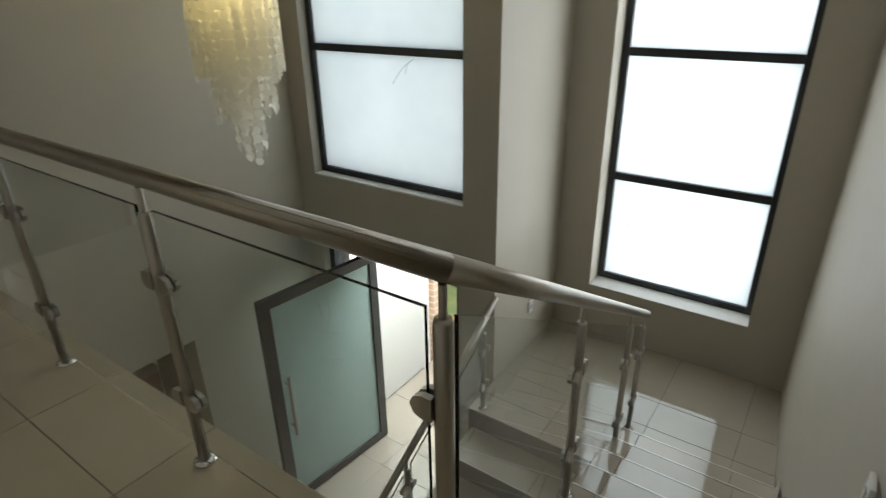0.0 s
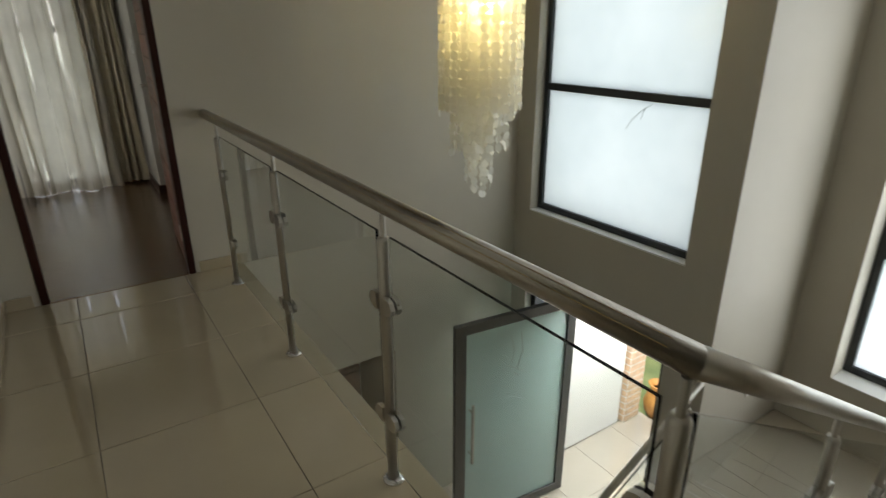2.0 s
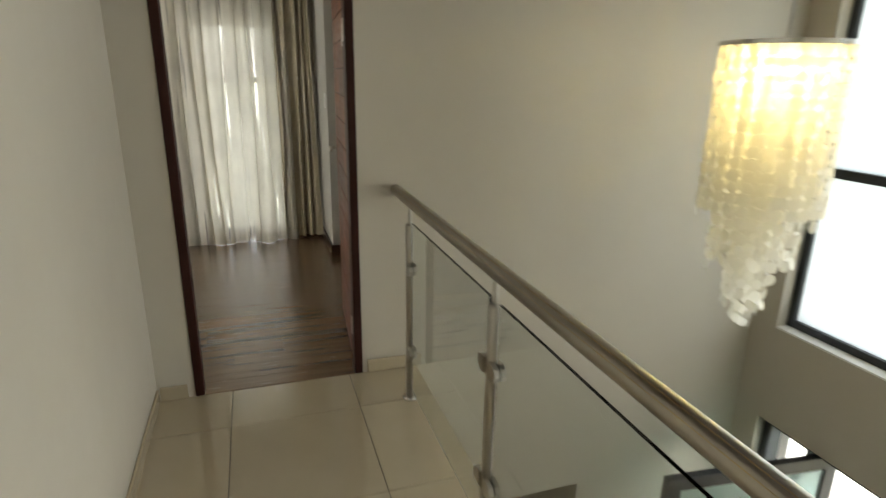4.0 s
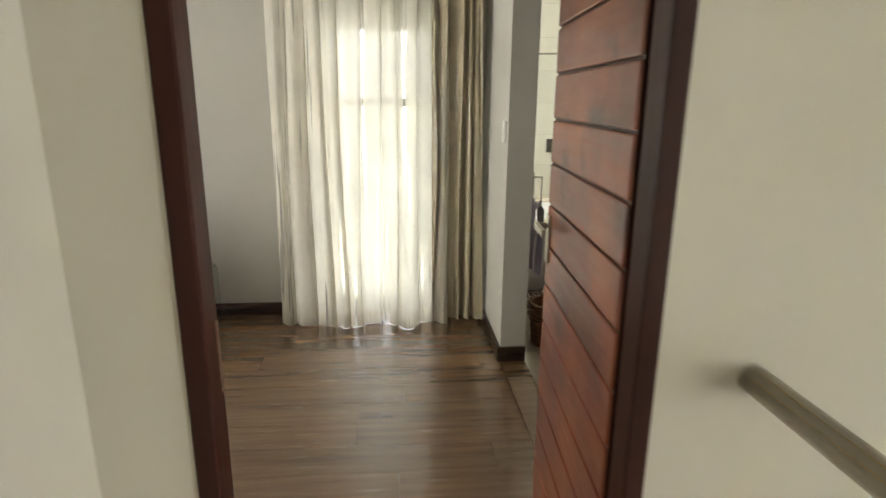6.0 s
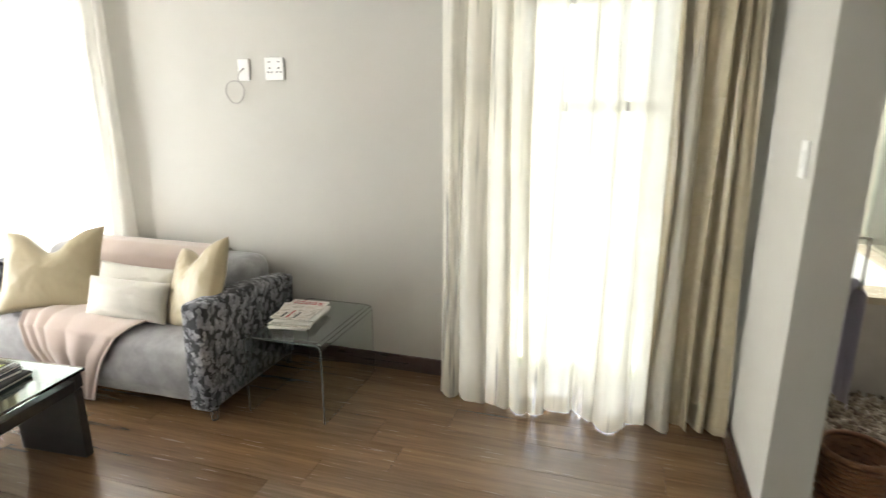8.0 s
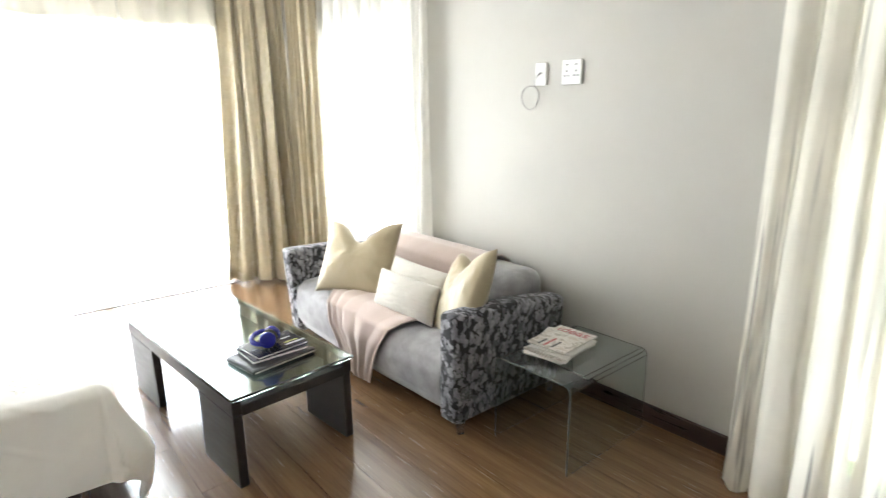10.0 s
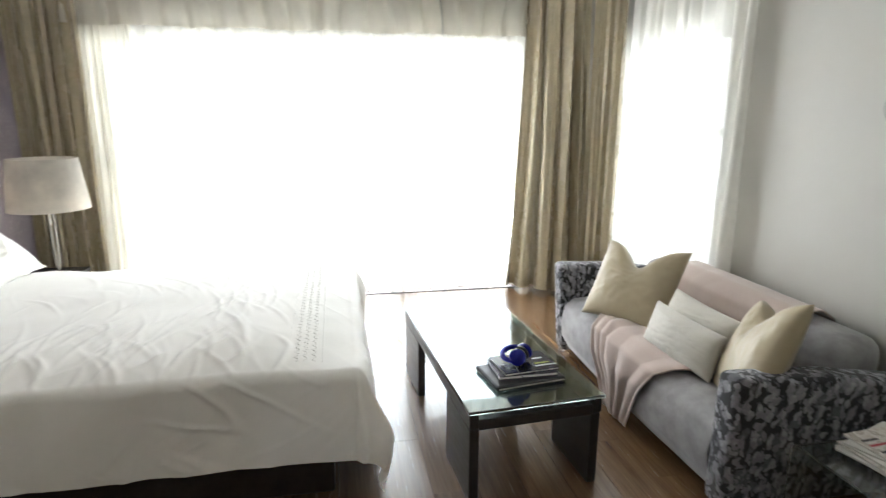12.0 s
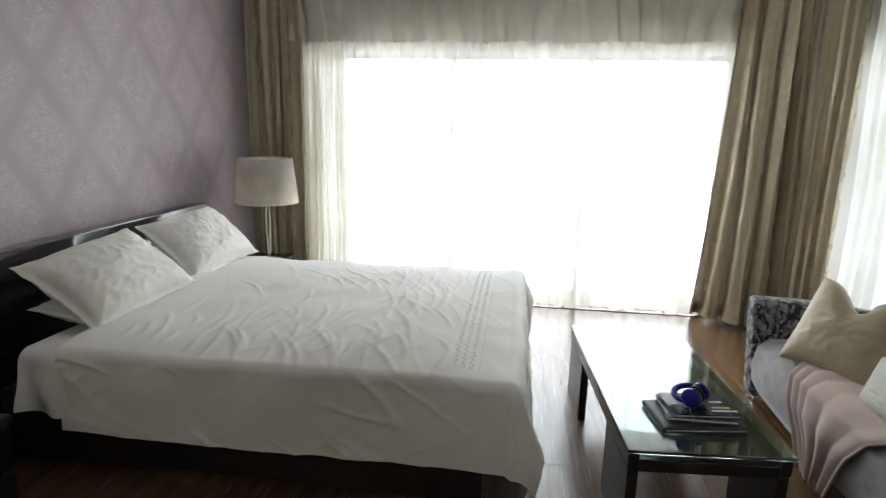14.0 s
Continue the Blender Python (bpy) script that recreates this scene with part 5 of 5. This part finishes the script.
screen = thing("shower_screen", "frameless clear glass shower screen with steel clamps", "shower screen")
g = part("glass", boxes((1.60, 1.61, 3.62, 4.68, 0.565, 2.0), bevel=0.002), M_SIDE_GLASS, screen)
g.visible_shadow = False
for z in (0.66, 1.80):
    part("clamp", boxes((1.585, 1.625, 3.60, 3.66, z - 0.035, z + 0.035), bevel=0.004), M_STEEL, screen)
bm = bmesh.new()
tube(bm, [(0.95, 4.64, 1.95), (1.55, 4.64, 1.95)], 0.010, 10)
tube(bm, [(0.97, 4.699, 1.95), (0.97, 4.64, 1.95)], 0.014, 10)
tube(bm, [(1.53, 4.699, 1.95), (1.53, 4.64, 1.95)], 0.014, 10)
solo("towel_bar", bm, M_STEEL, "steel towel bar on the tiled wall", "towel bar", smooth=True)
mixer = thing("shower_mixer", "chrome shower mixer on the tiled wall", "tap")
part("plate", boxes((1.42, 1.52, 4.675, 4.699, 1.02, 1.16), bevel=0.006), M_CHROME, mixer)
part("lever", boxes((1.46, 1.48, 4.62, 4.675, 1.075, 1.10), bevel=0.003), M_CHROME, mixer)

towel_rail = thing("towel_ring", "steel towel holder beside the bathroom opening", "towel holder")
bm = bmesh.new()
tube(bm, [(0.691, 2.40, 1.08), (0.80, 2.40, 1.08), (0.80, 2.40, 0.90), (0.80, 2.60, 0.90), (0.80, 2.60, 1.08), (0.691, 2.60, 1.08)], 0.006, 8)
part("bar", bm, M_STEEL, towel_rail, smooth=True)
bm = bmesh.new()
sheet(bm, 20, 24, lambda u, v: (0.80 + 0.028 * math.cos(math.pi * min(1, max(0, (v - 0.45) * 10))) + 0.010 * math.sin(u * 13) * abs(v - 0.5) * 2, 2.41 + 0.18 * u, 0.915 - 0.48 * abs(v - 0.5) * 2 * (1.0 if v < 0.5 else 0.9) + 0.01 * math.sin(u * 8)))
solo("towel", bm, cloth("lilac_terry", (0.52, 0.48, 0.58), rough=0.95, sheen=0.5, weave=150, bump=0.5), "lilac hand towel folded over its holder", "towel", smooth=True)

toilet = thing("toilet", "white ceramic toilet beyond the bath", "toilet", at=(2.05, 3.1, 0.0))
bm = bmesh.new()
lathe(bm, [(0.13, 0.0), (0.12, 0.1), (0.15, 0.25), (0.20, 0.37), (0.20, 0.40)], sides=24)
for v in bm.verts:
    v.co.x *= 1.25
part("bowl", bm, M_BATH, toilet, smooth=True)
bm = bmesh.new()
lathe(bm, [(0.205, 0.40), (0.205, 0.43), (0.19, 0.44)], sides=24)
for v in bm.verts:
    v.co.x *= 1.25
part("lid", bm, M_BATH, toilet, smooth=True)
part("cistern", boxes((0.25, 0.45, -0.19, 0.19, 0.38, 0.78), bevel=0.02), M_BATH, toilet)

# woven waste basket
M_WICKER = wood("brown_wicker", (0.10, 0.042, 0.018), (0.34, 0.16, 0.07), 0.6, "x", 2.0)
basket = thing("waste_basket", "brown woven wicker waste basket on the bathroom floor", "basket", at=(0.895, 2.42, 0.0))
bm = bmesh.new()
lathe(bm, [(0.088, 0.0), (0.092, 0.005), (0.118, 0.27), (0.112, 0.27), (0.086, 0.012), (0.001, 0.010)], sides=28, close=False)
part("wall", bm, M_WICKER, basket, smooth=True)
bm = bmesh.new()
for k in range(15):
    z = 0.012 + k * 0.0185
    r = 0.094 + 0.026 * z / 0.27
    ringpts = [((r + 0.004 * math.sin(9 * a + math.pi * (k % 2))) * Vector((math.cos(a), math.sin(a), 0)) + Vector((0, 0, z))) for a in [2 * math.pi * j / 54 for j in range(55)]]
    tube(bm, ringpts, 0.0085, 6, caps=False)
part("weave", bm, M_WICKER, basket, smooth=True)
bm = bmesh.new()
tube(bm, [(0.118 * math.cos(2 * math.pi * j / 40), 0.118 * math.sin(2 * math.pi * j / 40), 0.275) for j in range(41)], 0.011, 8, caps=False)
part("rim", bm, M_WICKER, basket, smooth=True)

# shaggy bath rug
rug = thing("bath_rug", "shaggy beige pebble-pattern rug on the bathroom floor", "rug", at=(1.27, 2.95, 0.0))
k = Nodes("shaggy_rug")
info = k.n("ShaderNodeNewGeometry")
k.set(Base_Color=k.ramp(info.outputs["Random Per Island"], (0.0, (0.09, 0.06, 0.04)), (0.5, (0.25, 0.20, 0.14)), (1.0, (0.46, 0.40, 0.32))), Roughness=0.95)
M_RUG = k.m
bm = bmesh.new()
lathe(bm, [(0.001, 0.012), (0.44, 0.012), (0.46, 0.0)], sides=36, close=False)
for v in bm.verts:
    v.co.x *= 0.82
    v.co.y *= 1.08
part("backing", bm, plain("rug_backing", (0.22, 0.17, 0.12), 0.95), rug)
bm = bmesh.new()
rng = random.Random(8)
for i in range(1500):
    a, r = rng.uniform(0, 6.283), math.sqrt(rng.random()) * 0.46
    x, y = r * math.cos(a) * 0.82, r * math.sin(a) * 1.08
    h, b, lx, ly = rng.uniform(0.014, 0.03), rng.uniform(0.010, 0.020), rng.uniform(-0.02, 0.02), rng.uniform(-0.02, 0.02)
    base = [bm.verts.new((x + b * dx, y + b * dy, 0.008)) for dx, dy in ((-1, 0), (0, -1), (1, 0), (0, 1))]
    tip = [bm.verts.new((x + lx + b * 0.7 * dx, y + ly + b * 0.7 * dy, 0.01 + h)) for dx, dy in ((-1, 0), (0, -1), (1, 0), (0, 1))]
    bm.faces.new(tip)
    for j in range(4):
        bm.faces.new((base[j], base[(j + 1) % 4], tip[(j + 1) % 4], tip[j]))
tagged(part("shag", bm, M_RUG, rug, smooth=True), kind="stuff")

# ---- outside the entrance ----
M_GRASS = Nodes("sunlit_lawn")
M_GRASS.set(Base_Color=M_GRASS.ramp(M_GRASS.noise(3.0, 6), (0.3, (0.12, 0.17, 0.06)), (0.7, (0.25, 0.29, 0.11))), Roughness=0.9)
M_GRASS.bump(M_GRASS.noise(60.0, 3), 0.6, 0.03)
M_BRICK = plain("orange_face_brick", (0.68, 0.49, 0.33), 0.85, vary=0.2, scale=12, bump=0.4)
solo("ground", boxes((5.0, 400, -300, 300, GROUND - 0.3, GROUND - 0.05), (-400, -8, -300, 300, GROUND - 0.3, GROUND - 0.05), (-8, 5.0, 8, 300, GROUND - 0.3, GROUND - 0.05), (-8, 5.0, -300, -8, GROUND - 0.3, GROUND - 0.05), (-8, 5.0, -8, 8, GROUND - 0.3, GROUND - 0.22)), M_GRASS.m, "sunlit lawn reaching out round the house", "ground", kind="structure")
slab("porch_floor", 3.3, 5.0, -2.4, 0.3, GROUND - 0.2, GROUND - 0.022, M_GROUT, "pale tiled porch outside the entrance", "porch")
wall("wall_porch", "y", -0.28, -0.13, 3.38, 4.62, GROUND, -0.3, label="white painted porch wall", material=M_SILL)
pillar = solo("brick_pillar", boxes((4.66, 4.92, -0.33, -0.10, GROUND, -0.35)), M_SILL, "orange face-brick pillar at the porch", "pillar", kind="structure")
B1 = mesh_of("brick", boxes((-0.128, 0.128, -0.006, 0.0, -0.034, 0.034), bevel=0.002), M_BRICK)
B2 = mesh_of("brick", boxes((-0.056, 0.056, -0.006, 0.0, -0.034, 0.034), bevel=0.002), M_BRICK)
for i in range(28):
    z = GROUND + 0.045 + i * 0.085
    for me, x, y, turn in ((B1, 4.79, -0.331, 0), (B2, 4.659, -0.27, -90), (B2, 4.659, -0.155, -90)):
        o = new("brick", me)
        o.parent = pillar
        o.matrix_basis = pose(x, y, z, 0, 0, turn)
pot = thing("terracotta_pot", "glazed terracotta garden pot by the pillar", "pot", at=(5.12, -0.42, GROUND - 0.05))
bm = bmesh.new()
lathe(bm, [(0.07, 0.0), (0.13, 0.10), (0.15, 0.22), (0.11, 0.34), (0.08, 0.40), (0.12, 0.46), (0.10, 0.46), (0.06, 0.40)], sides=24, close=False)
part("body", bm, plain("amber_terracotta", (0.42, 0.20, 0.05), 0.5, vary=0.2), pot, smooth=True)
rng = random.Random(12)
for i in range(5):
    bm = bmesh.new()
    bmesh.ops.create_icosphere(bm, subdivisions=2, radius=0.09 + 0.04 * rng.random())
    for v in bm.verts:
        v.co = v.co * (1 + 0.25 * wobble(*(v.co * 9), i))
        v.co.z *= 0.7
    solo("garden_stone", bm, plain("grey_garden_stone", (0.36, 0.35, 0.34), 0.9, bump=0.4), "rounded grey garden stone beside the porch", "stone", "stones by the porch", smooth=True, at=pose(5.08 + 0.16 * i, -0.62 - 0.08 * (i % 2), GROUND - 0.01))

# room under the bedroom, dark behind the hall opening
wall("wall_lower_room_back", "y", 1.3, 1.4, 0.4, 2.3, GROUND, -0.3)
wall("wall_lower_room_left", "x", 0.40, 0.50, 0.12, 1.3, GROUND, -0.3)
wall("wall_lower_room_right", "x", 2.1, 2.2, 0.12, 1.3, GROUND, -0.3)
slab("floor_lower_room", 0.4, 2.2, 0.0, 1.4, GROUND - 0.2, GROUND - 0.004, M_TILE, "tile floor of the lower room")
slab("ceiling_lower_room", 0.4, 2.2, 0.12, 1.4, -0.40, -0.30, M_CEIL, "plain ceiling of the lower room", "ceiling")
cab = thing("sideboard", "dark reddish wooden sideboard in the lower room", "sideboard", at=(1.3, 1.05, GROUND))
part("body", boxes((-0.6, 0.6, -0.2, 0.2, 0.08, 1.15), bevel=0.006), M_MAHOGANY, cab)
for x in (-0.3, 0.3):
    d = part("door", boxes((x - 0.285, x + 0.285, -0.22, -0.201, 0.12, 1.10), bevel=0.004), M_MAHOGANY, cab)
    part("knob", boxes((x * 0.2 - 0.012, x * 0.2 + 0.012, -0.24, -0.22, 0.60, 0.63), bevel=0.004), M_STEEL, d)
part("plinth", boxes((-0.58, 0.58, -0.18, 0.18, 0.0, 0.08)), M_FRAME_WOOD, cab)

# small fittings in the stairwell
for label, x0, x1, y0, y1, z0, z1 in (("white switch plate on the stair wall", 1.40, 1.48, -4.165, -4.15, 0.12, 0.24), ("white switch plate on the bay wall", 3.71, 3.78, -2.034, -2.021, -1.09, -0.98)):
    t = thing("light_switch", label, "light switch")
    part("plate", boxes((x0, x1, y0, y1, z0, z1), bevel=0.003), M_PLASTIC, t)
    part("rocker", boxes(((x0 + x1) / 2 - 0.012, (x0 + x1) / 2 + 0.012, y0 - 0.003 if y0 > -3 else y1, y0 if y0 > -3 else y1 + 0.003, z0 + 0.035, z1 - 0.035)), M_STEEL, t)

# etched twigs on the frosted panes
M_ETCH = plain("etched_lines", (0.40, 0.43, 0.41), 0.6)


def twig(parent, origin, axis_u, lines):
    for pts in lines:
        bm = bmesh.new()
        tube(bm, [Vector(origin) + Vector(axis_u) * u + Vector((0, 0, v)) for u, v in pts], 0.0024, 5)
        part("etched_twig", bm, M_ETCH, parent)


w1, w2 = bpy.data.objects["window_1"], bpy.data.objects["window_2"]
twig(w1, (3.238, -1.191, 0.944), (0, -1, 0), [[(0.05, 0.06), (-0.04, 0.0), (-0.10, -0.06), (-0.15, -0.13)], [(0.0, 0.03), (-0.02, -0.02), (-0.03, -0.05)]])
twig(w2, (4.462, -2.53, -0.40), (0, -1, 0), [[(0.0, 0.0), (0.06, -0.05), (0.13, -0.12)], [(-0.02, -0.10), (0.1, -0.13), (0.2, -0.15)], [(0.18, -0.15), (0.22, -0.22), (0.27, -0.30), (0.32, -0.40)], [(0.40, -0.34), (0.41, -0.42)]])
twig(pivot, (0.55, -0.007, 1.2), (1, 0, 0), [[(0.0, 0.75), (-0.03, 0.55), (0.02, 0.40), (0.0, 0.30)], [(0.10, 0.72), (0.06, 0.58), (0.08, 0.45)], [(-0.12, 0.28), (0.05, 0.40), (0.16, 0.46)], [(0.06, 0.36), (0.0, 0.30), (-0.04, 0.27)], [(-0.1, 0.02), (0.05, 0.10), (0.14, 0.12)], [(0.05, -0.85), (-0.1, -0.95), (-0.2, -0.9)]])
twig(pivot, (0.55, 0.007, 1.2), (1, 0, 0), [[(0.0, 0.75), (-0.03, 0.55), (0.02, 0.40), (0.0, 0.30)], [(0.10, 0.72), (0.06, 0.58), (0.08, 0.45)], [(-0.12, 0.28), (0.05, 0.40), (0.16, 0.46)], [(0.06, 0.36), (0.0, 0.30), (-0.04, 0.27)], [(-0.1, 0.02), (0.05, 0.10), (0.14, 0.12)], [(0.05, -0.85), (-0.1, -0.95), (-0.2, -0.9)]])

# ---- floor pieces ----
TILES = {}


def lay(floor, name, xs, ys, z, material, gap=0.003, thick=0.012):
    """Tiles or planks between the joint lines xs and ys, as parts of their floor."""
    for x0, x1 in zip(xs, xs[1:]):
        for y0, y1 in zip(ys, ys[1:]):
            w, d = round(x1 - x0 - gap, 4), round(y1 - y0 - gap, 4)
            key = (name, w, d, material.name)
            if key not in TILES:
                TILES[key] = mesh_of(name, boxes((-w / 2, w / 2, -d / 2, d / 2, -thick, 0), bevel=0.0015 if name == "tile" else 0.0), material)
            o = new(name, TILES[key])
            o.parent = bpy.data.objects[floor]
            o.matrix_basis = pose((x0 + x1) / 2, (y0 + y1) / 2, z)


lay("floor_landing", "tile", [-0.62, -0.27, 0.33, 0.715], [-5.2, -4.74, -4.11, -3.48, -2.85, -2.22, -1.59, -0.96, -0.33, 0.0], 0.0, M_TILE)
solo("slab_edge", boxes((0.702, 0.716, -3.30, -0.001, -0.26, -0.0125)), M_SILL, "painted edge of the landing slab", "trim", kind="structure")
lay("floor_half_landing", "tile", [2.96, 3.28, 3.585, 4.25], [-4.2, -3.78, -3.21, -2.61, -2.03], HALF, M_TILE_PALE)
lay("floor_half_landing", "tile", [2.74, 2.96], [-3.06, -2.61, -2.03], HALF, M_TILE_PALE)
lay("floor_hall", "tile", [-0.62, -0.03, 0.57, 1.17, 1.77, 2.37, 2.97, 3.29], [-4.5, -3.9, -3.3, -2.7, -2.1, -1.5, -0.9, -0.3, 0.0], GROUND, M_TILE_PALE)
lay("porch_floor", "tile", [3.3, 3.9, 4.5, 5.0], [-2.4, -2.1, -1.5, -0.9, -0.281], GROUND - 0.01, M_TILE_PALE)
lay("floor_bathroom", "tile", [0.69, 1.29, 1.89, 2.6], [0.12, 0.5, 1.1, 1.7, 2.3, 2.9, 3.45], 0.0, M_TILE_PALE)
rng = random.Random(21)
y = -1.55
edges = []
while y < 3.04:
    edges.append(y)
    y += 0.1936
edges.append(3.04)
for y0, y1 in zip(edges, edges[1:]):
    x, xs = -5.15 - rng.uniform(0, 1.2), [-5.15]
    while x < 0.54:
        x += 1.29
        if x > -5.10:
            xs.append(min(x, 0.54))
    if y0 < 0.12 and y0 > -5:
        inner = [-0.742] + [v for v in xs if v > -0.7]
        xs = [v for v in xs if v < -0.8] + [-0.742]
        if y1 > 0.13:
            lay("floor_bedroom", "plank", inner, [0.1205, y1], 0.0, M_LAMINATE, 0.0014, 0.010)
    lay("floor_bedroom", "plank", xs, [y0, y1], 0.0, M_LAMINATE, 0.0014, 0.010)
lay("floor_bedroom", "plank", [-0.46, 0.41], [0.05, 0.12], 0.0, M_LAMINATE, 0.001, 0.010)
lay("floor_bedroom", "plank", [0.541, 0.69], [1.05, 2.18], 0.0, M_LAMINATE, 0.001, 0.010)


def lay_wall(owner, axis, at, us, zs, material):
    """Wall tiles standing a little proud of their wall."""
    for u0, u1 in zip(us, us[1:]):
        for z0, z1 in zip(zs, zs[1:]):
            w, d = round(u1 - u0 - 0.003, 4), round(z1 - z0 - 0.003, 4)
            key = ("wall_tile", axis, w, d, material.name)
            if key not in TILES:
                r = (-w / 2, w / 2, -0.004, 0.004, -d / 2, d / 2) if axis == "y" else (-0.004, 0.004, -w / 2, w / 2, -d / 2, d / 2)
                TILES[key] = mesh_of("wall_tile", boxes(r, bevel=0.001), material)
            o = new("wall_tile", TILES[key])
            o.parent = bpy.data.objects[owner]
            o.matrix_basis = pose((u0 + u1) / 2, at, (z0 + z1) / 2) if axis == "y" else pose(at, (u0 + u1) / 2, (z0 + z1) / 2)


zs = [0.0, 0.3, 0.6, 0.9, 1.2, 1.5, 1.8, 2.1, 2.4, 2.7]
lay_wall("wall_bathroom_far", "y", 4.694, [0.69, 1.14, 1.63], zs, M_BATHTILE)
lay_wall("wall_bathroom_far", "y", 4.694, [1.63, 2.1, 2.6], zs, M_GREYTILE)
lay_wall("wall_bathroom_right", "x", 2.594, [0.12, 0.7, 1.3, 1.9, 2.5, 3.1, 3.7, 4.3, 4.69], zs, M_GREYTILE)
